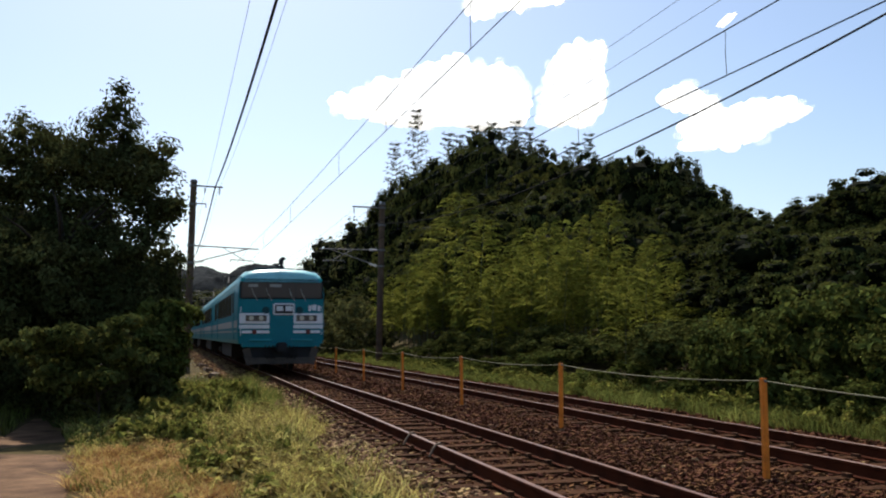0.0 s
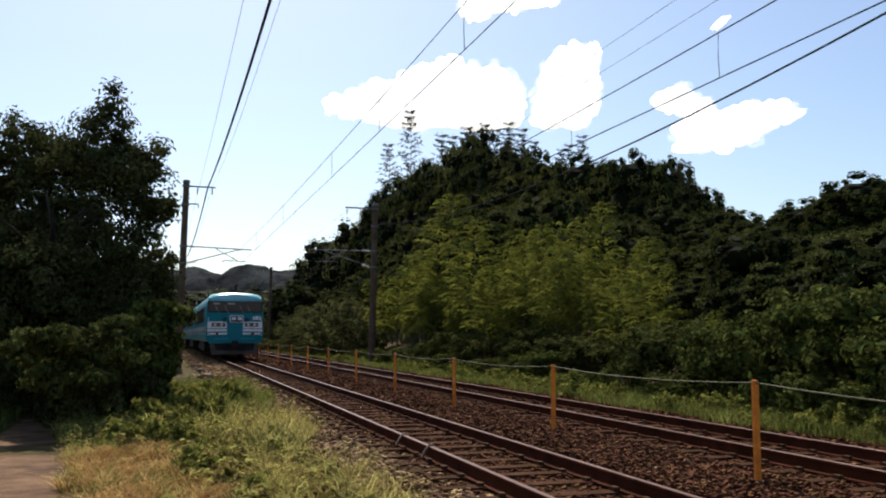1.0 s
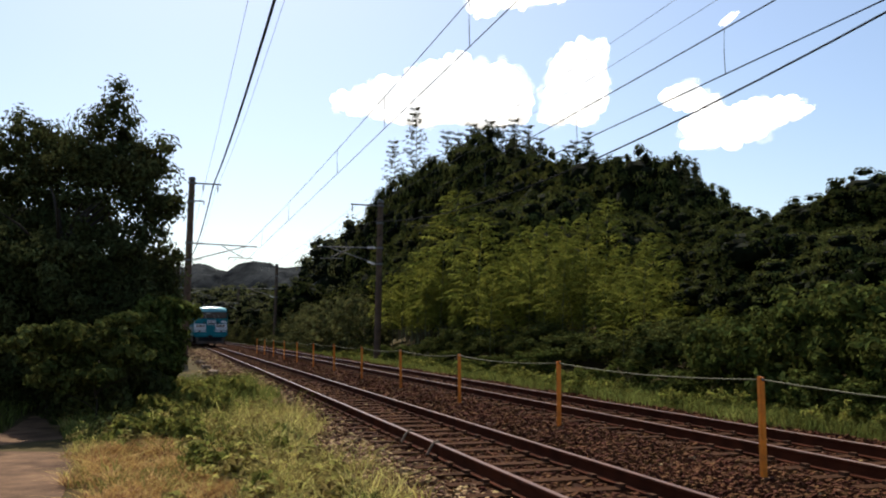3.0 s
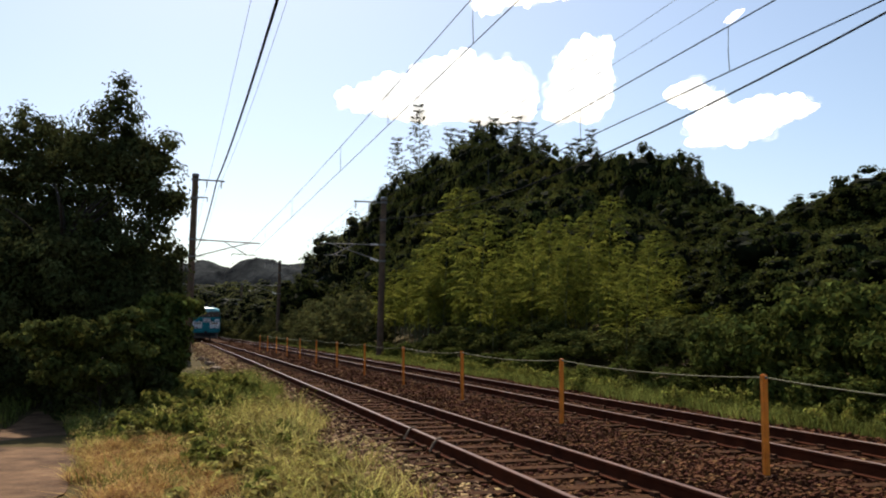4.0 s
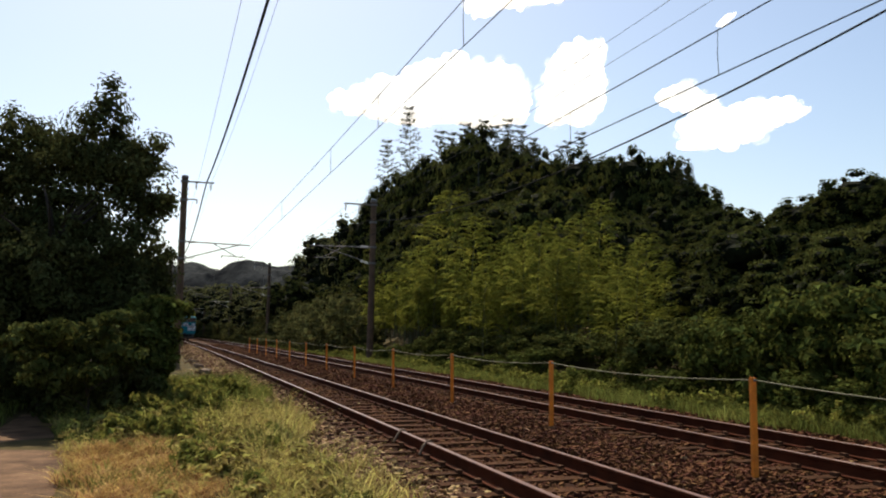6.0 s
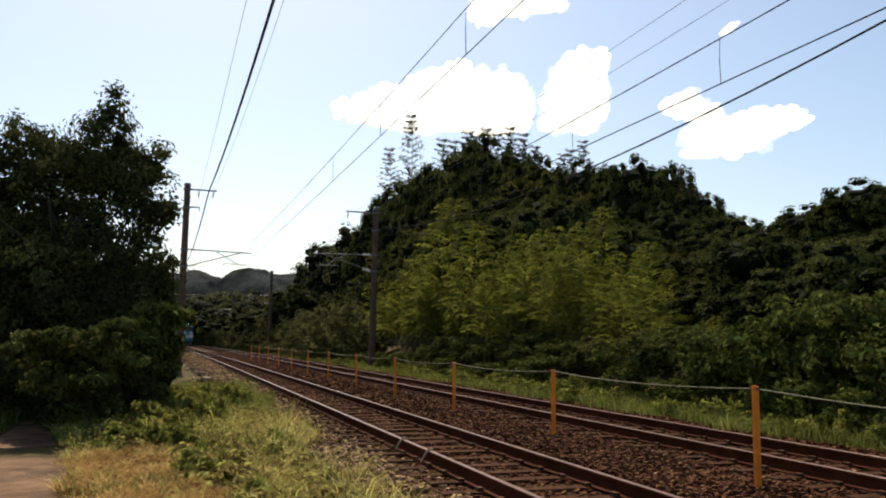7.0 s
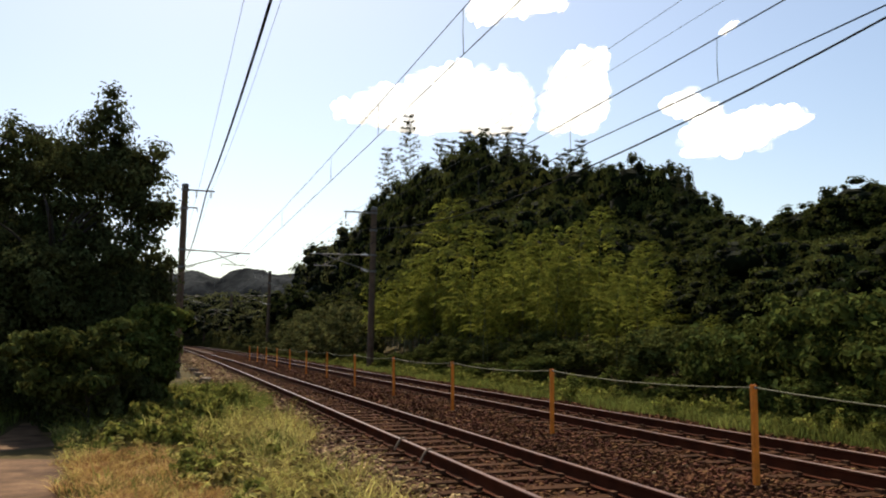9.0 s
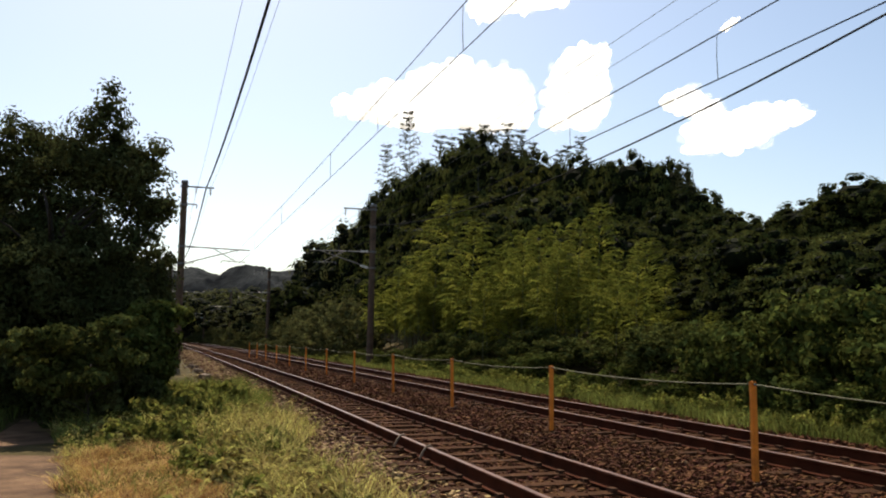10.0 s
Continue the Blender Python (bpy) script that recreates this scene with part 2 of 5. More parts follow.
def crown_arrays(rng, lobes, clumps, leaves, leaf, clump_size=0.16, hollow=0.55):
    """Leaves in clumps that fill the outer part of ellipsoid lobes (x, y, z, rx, ry, rz)."""
    weights = np.array([l[3] * l[4] + l[3] * l[5] + l[4] * l[5] for l in lobes], dtype=float)
    pick = rng.choice(len(lobes), clumps, p=weights / weights.sum())
    lob = np.array(lobes, dtype=float)[pick]
    d = rng.normal(0, 1, (clumps, 3))
    d /= np.linalg.norm(d, axis=1, keepdims=True)
    r = rng.uniform(hollow, 1.0, (clumps, 1)) * rng.choice([1.0, 1.12], (clumps, 1), p=[0.75, 0.25])
    centre = lob[:, :3] + d * r * lob[:, 3:]
    size = clump_size * rng.uniform(0.6, 1.5, clumps)
    out, outn = [], []
    for c, s, n in zip(centre, size, d):
        p = rng.normal(0, 1, (leaves, 3))
        p /= np.linalg.norm(p, axis=1, keepdims=True)
        p[:, 2] *= 0.75
        out.append(c + p * s * rng.uniform(0.35, 1.1, (leaves, 1)))
        outn.append(p * 1.0 + n * 0.5 + np.array([0, 0, 0.35]))
    return leaf_arrays(rng, np.concatenate(out), np.concatenate(outn), leaf, leaf * 0.55)


def ball_arrays(subdivisions):
    bm = bmesh.new()
    bmesh.ops.create_icosphere(bm, subdivisions=subdivisions, radius=1.0)
    verts, tris = np.array([v.co for v in bm.verts]), np.array([[v.index for v in f.verts] for f in bm.faces])
    bm.free()
    return verts, tris


def domed_crown_arrays(rng, lobes, clumps, leaves, leaf, clump_size, flat=0.72):
    """A dense crown: leafy domes on the outer side of ellipsoid lobes. Returns the dark shade cores and the leaves."""
    lob_all = np.array(lobes, dtype=float)
    weights = lob_all[:, 3] * lob_all[:, 4] + lob_all[:, 3] * lob_all[:, 5] + lob_all[:, 4] * lob_all[:, 5]
    pick = rng.choice(len(lobes), clumps * 4, p=weights / weights.sum())
    d = rng.normal(0, 1, (clumps * 4, 3)) + np.array([0, 0, 0.3])
    d /= np.linalg.norm(d, axis=1, keepdims=True)
    centre = lob_all[pick, :3] + d * rng.uniform(0.82, 1.04, (clumps * 4, 1)) * lob_all[pick, 3:]
    depth = np.linalg.norm((centre[:, None, :] - lob_all[None, :, :3]) / lob_all[None, :, 3:], axis=2)
    depth[np.arange(len(pick)), pick] = 2.0
    good = np.nonzero(depth.min(axis=1) > 0.86)[0][:clumps]
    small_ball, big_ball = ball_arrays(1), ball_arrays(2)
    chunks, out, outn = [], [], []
    # solid cores added inside lobes and clumps, so the crown's gaps stay in shade
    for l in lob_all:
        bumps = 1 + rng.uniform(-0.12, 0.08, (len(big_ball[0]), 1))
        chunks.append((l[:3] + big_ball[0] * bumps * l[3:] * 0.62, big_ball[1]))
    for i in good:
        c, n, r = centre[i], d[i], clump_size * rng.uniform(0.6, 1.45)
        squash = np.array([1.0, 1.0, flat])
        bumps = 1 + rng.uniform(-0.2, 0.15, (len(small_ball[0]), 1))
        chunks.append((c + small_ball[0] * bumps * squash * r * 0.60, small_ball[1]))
        p = rng.normal(0, 1, (leaves, 3)) + n * 0.7 + np.array([0, 0, 0.55])
        p /= np.linalg.norm(p, axis=1, keepdims=True)
        out.append(c + p * squash * r * rng.uniform(0.72, 1.12, (leaves, 1)))
        outn.append(p * 0.6 + n * 0.8 + np.array([0, 0, 0.2]))
    return join_arrays(chunks), leaf_arrays(rng, np.concatenate(out), np.concatenate(outn), leaf, leaf * 0.55)


def trunk_arrays(rng, height, r, limbs, spread):
    chunks = [tube_arrays([(0.04 * height * math.sin(3 * k / 8), 0.03 * height * math.sin(2 * k / 8), height * k / 8 - 0.3) for k in range(9)],
                          [r * (1.25 if k == 0 else 1 - 0.1 * k) for k in range(9)], 9)]
    for k in range(limbs):
        a, z = rng.uniform(0, 6.28), height * rng.uniform(0.3, 0.85)
        tip = Vector((math.cos(a) * spread, math.sin(a) * spread, z + height * 0.25))
        start = Vector((0.02 * height, 0.02 * height, z))
        chunks.append(tube_arrays([start, start.lerp(tip, 0.35) + Vector((0, 0, 0.1 * height * 0.3)), start.lerp(tip, 0.7) + Vector((0, 0, 0.08 * height * 0.3)), tip],
                                  [r * 0.45, r * 0.33, r * 0.22, r * 0.08], 6))
    return join_arrays(chunks)


# ---- ground ----
def build_ground():
    def axis(near, far, step, grow):
        a = list(np.arange(0, near, step))
        while a[-1] < far:
            a.append(a[-1] + step * grow ** (len(a) - near / step))
        return a
    pos = axis(46, 3800, 0.8, 1.09)
    xs = sorted({-p for p in pos} | set(pos))
    ys = sorted({-p for p in axis(10, 3800, 1.0, 1.2)} | set(axis(90, 3800, 0.8, 1.08)))
    def under(x, y):
        o, s = local(Vector((x, y, 0)))
        return 0.14 if 2.3 < o - bend(s) < 9.1 and s < 320 else 0.0
    verts = [(x, y, ground_z(x, y) - under(x, y)) for y in ys for x in xs]
    w = len(xs)
    faces = [(j * w + i, j * w + i + 1, (j + 1) * w + i + 1, (j + 1) * w + i) for j in range(len(ys) - 1) for i in range(w - 1)]
    ob = link_mesh("ground", verts, faces, M["earth"], smooth=True)
    tagged(ob, "bare earth ground under grass and woodland", "ground", kind="structure")


def sheet(name, offsets, stations, lift, mat, label, category, parent=None):
    """A strip of ground surface laid a little over the ground sheet."""
    verts = []
    for s in stations:
        for o in offsets:
            p = at(o, s)
            verts.append((p.x, p.y, ground_z(p.x, p.y) + lift))
    w = len(offsets)
    faces = [(j * w + i, j * w + i + 1, (j + 1) * w + i + 1, (j + 1) * w + i) for j in range(len(stations) - 1) for i in range(w - 1)]
    return tagged(link_mesh(name, verts, faces, mat, smooth=True), label, category, kind="structure")


def build_track(centre, name, label):
    track = thing(name, Matrix(), label, "railway track", "railway tracks", "structure")
    stations = [-30, -10] + list(np.arange(0, 160, 10)) + list(np.arange(160, 330, 5))
    profile = [(-0.062, -0.153), (0.062, -0.153), (0.062, -0.140), (0.012, -0.125), (0.012, -0.045), (0.033, -0.033), (0.033, -0.004),
               (-0.033, -0.004), (-0.033, -0.033), (-0.012, -0.045), (-0.012, -0.125), (-0.062, -0.140)]
    for side in (-1, 1):
        o = centre + side * (GAUGE / 2 + 0.033)
        verts, faces, n = [], [], len(profile)
        for j, s in enumerate(stations):
            for a, z in profile:
                verts.append(at(o + a, s, z))
            if j:
                for k in range(n):
                    faces.append(((j - 1) * n + k, (j - 1) * n + (k + 1) % n, j * n + (k + 1) % n, j * n + k))
        rail = link_mesh("rail", verts, faces, M["rust"], track, "rusty steel rail")
        verts, faces = [], []
        for j, s in enumerate(stations):
            for a, z in ((-0.029, -0.005), (-0.024, 0.0), (0.024, 0.0), (0.029, -0.005)):
                verts.append(at(o + a, s, z))
            if j:
                faces += [((j - 1) * 4 + k, (j - 1) * 4 + k + 1, j * 4 + k + 1, j * 4 + k) for k in range(3)]
        link_mesh("rail_head", verts, faces, M["railhead"], rail, "worn bright running surface")
    bm = bmesh.new()
    box(bm, 0, 0, -0.225, 2.1, 0.21, 0.15, 0.012)
    first = part("sleeper", bm, M["sleeper"], track, "weathered wooden sleeper")
    clips = []
    spare = []
    for k in range(300):
        s = 2.0 + 0.62 * k
        turn = heading(s) + random.uniform(-0.012, 0.012)
        m = Matrix.Translation(at(centre + random.uniform(-0.03, 0.03), s, random.uniform(-0.012, 0.010))) @ Matrix.Rotation(turn, 4, "Z")
        if k == 0:
            first.matrix_basis = m
        elif k < 130:
            ob = new("sleeper", first.data)
            ob.parent, ob.matrix_basis = track, m
        else:
            spare.append((np.array([m @ Vector(c) for c in ((-1.05, -.1, -.3), (1.05, -.1, -.3), (1.05, .1, -.3), (-1.05, .1, -.3), (-1.05, -.1, -.15), (1.05, -.1, -.15), (1.05, .1, -.15), (-1.05, .1, -.15))]),
                          [(0, 1, 5, 4), (1, 2, 6, 5), (2, 3, 7, 6), (3, 0, 4, 7), (4, 5, 6, 7)]))
        for side in (-1, 1):
            for edge in (-1, 1):
                c = at(centre + side * (GAUGE / 2 + 0.033) + edge * 0.085, s, -0.135)
                v = [c + N * (a * 0.03) + U * (b * 0.05) + Vector((0, 0, h)) for h in (-0.02, 0.022) for a, b in ((-1, -1), (1, -1), (1, 1), (-1, 1))]
                clips.append((v, [(0, 1, 5, 4), (1, 2, 6, 5), (2, 3, 7, 6), (3, 0, 4, 7), (4, 5, 6, 7)]))
    tagged(link_mesh("far_sleepers", *join_arrays(spare), M["sleeper"], track, "distant wooden sleepers"), kind="stuff")
    tagged(link_mesh("rail_clips", *join_arrays(clips), M["clip"], track, "rusty rail clips"), kind="stuff")
    # bolted joint plates on both rails
    for side, s in ((1, 16.4), (-1, 16.5)):
        bm = bmesh.new()
        for face in (-1, 1):
            box(bm, centre + side * (GAUGE / 2 + 0.033) + face * 0.024, s, -0.085, 0.024, 0.5, 0.085, 0.006)
            for k in (-0.18, -0.06, 0.06, 0.18):
                rod(bm, (centre + side * (GAUGE / 2 + 0.033) + face * 0.03, s + k, -0.085), (centre + side * (GAUGE / 2 + 0.033) + face * 0.06, s + k, -0.085), 0.016, sides=6)
        p = part("fishplate", bm, M["rust"], track, "bolted joint plate")
        p.matrix_basis = Matrix.Rotation(LINE, 4, "Z")
    return track


def build_ballast():
    sheet("ballast_bed", [1.5] + list(np.linspace(1.75, 9.5, 28)) + [9.75], list(np.arange(-20, 60, 1.0)) + list(np.arange(60, 330, 5.0)), 0.004, M["ballast"],
          "brown crushed-stone ballast bed under both tracks", "ballast")
    rng = np.random.default_rng(4)
    n = 78000
    s = 5.5 + 95 * rng.uniform(0, 1, n) ** 2.5
    s[:7000] = rng.uniform(-5, 5.5, 7000)
    o = rng.uniform(1.7, 9.45, n)
    o = np.where(rng.uniform(0, 1, n) < 0.1, rng.normal(1.8, 0.35, n), o)
    keep = np.ones(n, dtype=bool)
    for c in (LEFT_TRACK, RIGHT_TRACK):
        for side in (-1, 1):
            keep &= np.abs(o - c - side * (GAUGE / 2 + 0.033)) > 0.11
        on_sleeper = (np.abs((s - 2.0 + 0.31) % 0.62 - 0.31) < 0.10) & (np.abs(o - c) < 1.05)
        keep &= ~(on_sleeper & (rng.uniform(0, 1, n) < 0.9))
    s, o = s[keep], o[keep]
    n = len(s)
    size = rng.uniform(0.013, 0.031, n) * (1 + s / 45)
    cube = np.array([(a, b, c) for c in (-1, 1) for a, b in ((-1, -1), (1, -1), (1, 1), (-1, 1))], dtype=float) * 0.72
    v = cube[None] + rng.uniform(-0.38, 0.38, (n, 8, 3))
    turn = rng.uniform(0, 6.28, n)
    tilt = rng.uniform(-0.7, 0.7, n)
    v[:, :, 2] *= 0.75
    x = v[:, :, 0] * np.cos(turn)[:, None] - v[:, :, 1] * np.sin(turn)[:, None]
    y = v[:, :, 0] * np.sin(turn)[:, None] + v[:, :, 1] * np.cos(turn)[:, None]
    z = v[:, :, 2] + x * np.tan(tilt)[:, None] * 0.6
    v = np.stack([x, y, z], 2) * size[:, None, None]
    z0 = -0.27 + 0.085 * np.clip(np.minimum(1, np.minimum((o - 1.7) / 0.8, (9.6 - o) / 0.5)), 0, 1) + 0.02
    for c in (LEFT_TRACK, RIGHT_TRACK):
        z0 = z0 - 0.022 * (np.abs(o - c) < 1.12)
    v += np.stack([o * N.x + s * U.x, o * N.y + s * U.y, z0 + size * rng.uniform(-0.1, 0.7, n)], 1)[:, None, :]
    quads = np.array([(0, 3, 2, 1), (4, 5, 6, 7), (0, 1, 5, 4), (1, 2, 6, 5), (2, 3, 7, 6), (3, 0, 4, 7)])
    pale = (o < 2.85 + rng.normal(0, 0.2, n)) | (rng.uniform(0, 1, n) < 0.008)
    for mat, some, name, label in ((M["stone"], ~pale, "ballast_stones", "loose rust-brown crushed ballast stones"),
                                   (M["shoulder_stone"], pale, "shoulder_stones", "pale tan stones on the ballast shoulder")):
        faces = (np.arange(some.sum()) * 8)[:, None, None] + quads[None]
        ob = link_mesh(name, v[some].reshape(-1, 3), faces.reshape(-1, 4), mat)
        tagged(ob, label, "ballast stones", kind="stuff")


# ---- grass ----
def grass_arrays(rng, xy, height, width, lean):
    n = len(xy)
    z = np.array([ground_z(x, y) for x, y in xy]) - 0.01
    h = height * rng.uniform(0.5, 1.25, n)
    a, b = rng.uniform(0, 6.28, n), rng.uniform(0, 6.28, n)
    base = np.column_stack([xy, z])
    side = np.column_stack([np.cos(a), np.sin(a), np.zeros(n)]) * (width * rng.uniform(0.6, 1.4, n))[:, None]
    out = np.column_stack([np.cos(b), np.sin(b), np.zeros(n)]) * (lean * h * rng.uniform(0.3, 1.2, n))[:, None]
    up = np.array([0, 0, 1.0])
    mid = base + out * 0.3 + up * (h * 0.6)[:, None]
    tip = base + out + up * (h * rng.uniform(0.75, 1.0, n))[:, None]
    v = np.stack([base - side * 0.5, base + side * 0.5, mid + side * 0.4, mid - side * 0.4, tip], 1).reshape(-1, 3)
    i = np.arange(n)[:, None] * 5
    return v, np.concatenate([i + np.array([[0, 1, 2]]), i + np.array([[0, 2, 3]]), i + np.array([[3, 2, 4]])])


def spots(rng, n, lo, hi, s0, s1, power=1.0):
    s = s0 + (s1 - s0) * rng.uniform(0, 1, n) ** power
    o = rng.uniform(lo, hi, n)
    return np.column_stack([o * N.x + s * U.x, o * N.y + s * U.y]), o, s


def build_grass():
    rng = np.random.default_rng(11)

    def off_path(xy):
        return xy[xy[:, 0] > -3.75 - 0.42 * np.clip(xy[:, 1] - 9.3, -4, 30) + 0.1 * np.sin(xy[:, 1] * 3)]

    tufts, o, s = spots(rng, 4600, -3.2, 2.35, 5, 30, 1.4)
    near, no, ns = spots(rng, 900, -3.2, 2.1, -6, 5, 1.0)
    clear = (no < 1.75) & ((near[:, 0] - EYE[0]) ** 2 + (near[:, 1] - EYE[1]) ** 2 > 0.7)
    tufts, o, s = np.concatenate([tufts, near[clear]]), np.concatenate([o, no[clear]]), np.concatenate([s, ns[clear]])
    edge = o < 1.75 + 0.3 * np.sin(s * 0.9) + 0.035 * (s - 8) + rng.normal(0, 0.16, len(o))
    tufts = off_path(tufts[edge])
    blades = 15
    xy = np.repeat(tufts, blades, axis=0) + rng.normal(0, 0.055, (len(tufts) * blades, 2))
    tall = np.repeat(rng.uniform(0.45, 1.0, len(tufts)) ** 1.5 * rng.choice([1.0, 1.5], len(tufts), p=[0.85, 0.15]), blades)
    inside = xy[:, 0] > -3.75 - 0.42 * np.clip(xy[:, 1] - 9.3, -4, 30) + 0.1 * np.sin(xy[:, 1] * 3)
    xy, tall = xy[inside], tall[inside]
    tall = tall * np.where((xy[:, 0] < -1.6 - 0.22 * (xy[:, 1] - 8)) & (xy[:, 1] < 13.5), 0.5, 1.0)
    patch = np.array([noise.noise((x * 0.5, y * 0.5, 0.0)) for x, y in xy])
    oo = xy[:, 0] * N.x + xy[:, 1] * N.y
    ss = xy[:, 0] * U.x + xy[:, 1] * U.y
    in_dry = ((oo + 0.6) / 1.35) ** 2 + ((ss - 10.3) / 3.5) ** 2 < 1.0 + 0.9 * patch
    dry = in_dry & (np.array([noise.noise((x * 2.1, y * 2.1, 7.0)) for x, y in xy]) > -0.16)
    green = ((xy[:, 1] > 12.5) & (patch > -0.12) & (oo < 1.0)) | (xy[:, 1] > 17) | ((patch > 0.22) & (rng.uniform(0, 1, len(xy)) < 0.7))
    fair = ~dry & ~green
    chunks = grass_arrays(rng, xy[fair], 0.40 * tall[fair], 0.011, 1.2)
    tagged(link_mesh("grass", *chunks, M["grass"]), "sunlit yellow-green grass on the track bank", "grass", kind="stuff")
    tops = xy[(rng.uniform(0, 1, len(xy)) < 0.35) & ~in_dry]
    high = np.array([ground_z(x, y) for x, y in tops]) + rng.uniform(0.08, 0.30, len(tops))
    weeds = leaf_arrays(rng, np.column_stack([tops, high]), np.tile([0, -0.2, 1.0], (len(tops), 1)), 0.055, 0.014, 0.0)
    tagged(link_mesh("weed_leaves", *weeds, M["grass"]), "small pale leaves and seed heads among the grass", "weeds", kind="stuff")
    chunks = grass_arrays(rng, xy[green], 0.44 * tall[green], 0.013, 1.0)
    tagged(link_mesh("green_grass", *chunks, M["grass_green"]), "green weeds and grass on the track bank", "grass", kind="stuff")
    extra, eo, es = spots(rng, 15000, -2.0, 0.8, 6.8, 14.0, 1.0)
    extra = off_path(extra[((eo + 0.6) / 1.25) ** 2 + ((es - 10.3) / 3.4) ** 2 < rng.uniform(0.6, 1.15, len(eo))])
    extra = extra[np.array([noise.noise((x * 2.1, y * 2.1, 7.0)) for x, y in extra]) > -0.06]
    chunks = grass_arrays(rng, np.concatenate([xy[dry], extra]), 0.17, 0.010, 2.4)
    tagged(link_mesh("dry_grass", *chunks, M["grass_dry"]), "dry orange-brown dead grass by the path", "dry grass", kind="stuff")
    xy, o, s = spots(rng, 52000, 8.8, 11.6, 4, 90, 1.6)
    chunks = grass_arrays(rng, xy[o > 8.95 + 0.2 * np.sin(s * 1.3)], 0.32, 0.014, 0.8)
    tagged(link_mesh("verge_grass", *chunks, M["grass_green"]), "green grass verge beside the far track", "grass", kind="stuff")
    far = np.column_stack([rng.uniform(-13, -6, 12000), rng.uniform(13.5, 30, 12000)])
    chunks = grass_arrays(rng, far[far[:, 0] < -2.4 - 0.32 * far[:, 1]], 0.3, 0.015, 0.7)
    tagged(link_mesh("path_side_grass", *chunks, M["grass_green"]), "green grass along the far side of the path", "grass", kind="stuff")


def build_path():
    """Two runs of concrete slabs that lead off to the left of the bank."""
    path = thing("path", Matrix(), "pale worn concrete path beside the grass bank", "path", kind="structure")
    near = [(-3.55, 6.0), (-3.7, 9.0), (-4.9, 12.3), (-7.9, 12.6), (-8.5, 6.0)]
    far = [(-5.1, 12.75), (-6.35, 15.2), (-7.7, 18.8), (-8.3, 18.8), (-7.15, 15.0), (-8.1, 12.9)]
    for ring, z in ((near, -0.23), (far, -0.27)):
        bm = bmesh.new()
        top = [bm.verts.new((x, y, z)) for x, y in ring]
        face = bm.faces.new(top)
        made = bmesh.ops.extrude_face_region(bm, geom=[face])
        bmesh.ops.translate(bm, vec=(0, 0, -0.2), verts=[v for v in made["geom"] if isinstance(v, bmesh.types.BMVert)])
        part("slab", bm, M["concrete"], path)


# ---- line side: poles, wires, posts ----
def build_pole(o, s, side, height, lean):
    """A concrete catenary mast; side is +1 where its arms reach to the right."""
    m = Matrix.Translation(at(o, s, -0.35)) @ Matrix.Rotation(heading(s), 4, "Z") @ Matrix.Rotation(lean, 4, "Y")
    pole = thing("catenary_pole", m, "weathered grey concrete catenary pole with steel arms", "catenary pole", "catenary poles")
    h = height + 0.35
    bm = bmesh.new()
    rod(bm, (0, 0, 0), (0, 0, h), 0.185, 0.145, 16)
    part("shaft", bm, M["pole"], pole, smooth=False)
    bm = bmesh.new()
    rod(bm, (0, 0, h - 0.06), (0, 0, h + 0.07), 0.19, 0.15, 16)
    part("cap", bm, M["steel"], pole)
    bm = bmesh.new()
    reach = 1.42 if side > 0 else 1.6
    box(bm, side * reach / 2, 0, h - 0.22, reach, 0.07, 0.07, 0.01)
    part("top_arm", bm, M["steel"], pole)
    for d in ((0.55, 1.26) if side > 0 else (0.78, 1.5)):
        bm = bmesh.new()
        rod(bm, (side * d, 0, h - 0.25), (side * d, 0, h - 0.62), 0.02)
        for k in range(3):
            rod(bm, (side * d, 0, h - 0.32 - 0.09 * k), (side * d, 0, h - 0.36 - 0.09 * k), 0.06, 0.03)
        part("insulator", bm, M["porcelain"], pole)
    if side > 0:
        bm = bmesh.new()
        box(bm, 0.32, 0, h - 1.1, 0.64, 0.06, 0.06, 0.01)
        rod(bm, (0.62, 0, h - 1.1), (0.62, 0, h - 1.3), 0.025)
        part("lower_arm", bm, M["steel"], pole)
    # hinged cantilever that carries the contact wire
    zc = 5.72 + 0.35
    bm = bmesh.new()
    rod(bm, (side * 0.1, 0, zc), (side * 3.3, 0, zc - 0.05), 0.03)
    part("cantilever_tube", bm, M["steel"], pole)
    bm = bmesh.new()
    rod(bm, (side * 0.1, 0, zc - 0.85), (side * 2.75, 0, zc - 0.05), 0.026)
    part("cantilever_brace", bm, M["steel"], pole)
    bm = bmesh.new()
    rod(bm, (side * 1.55, 0, zc - 0.06), (side * 2.6, 0, zc - 0.62), 0.02)
    rod(bm, (side * 1.95, 0, zc - 0.62), (side * 3.1, 0, zc - 0.66), 0.02)
    rod(bm, (side * 1.95, 0, zc - 0.62), (side * 1.9, 0, zc - 0.75), 0.02)
    part("steady_arm", bm, M["steel"], pole)
    for z in (zc, zc - 0.85):
        bm = bmesh.new()
        d = Vector((1, 0, 0.0 if z == zc else 0.30)).normalized()
        for k in range(6):
            a = Vector((side * 0.25, 0, z)) + Vector((side * d.x, 0, d.z)) * 0.07 * k
            rod(bm, a, a + Vector((side * d.x, 0, d.z)) * 0.035, 0.07, 0.05)
        part("rod_insulator", bm, M["porcelain"], pole)
    for z in (h - 0.22, h - 1.15, zc, zc - 0.85):
        bm = bmesh.new()
        rod(bm, (0, 0, z - 0.05), (0, 0, z + 0.05), 0.195, sides=16)
        part("clamp_band", bm, M["steel"], pole)
    return pole


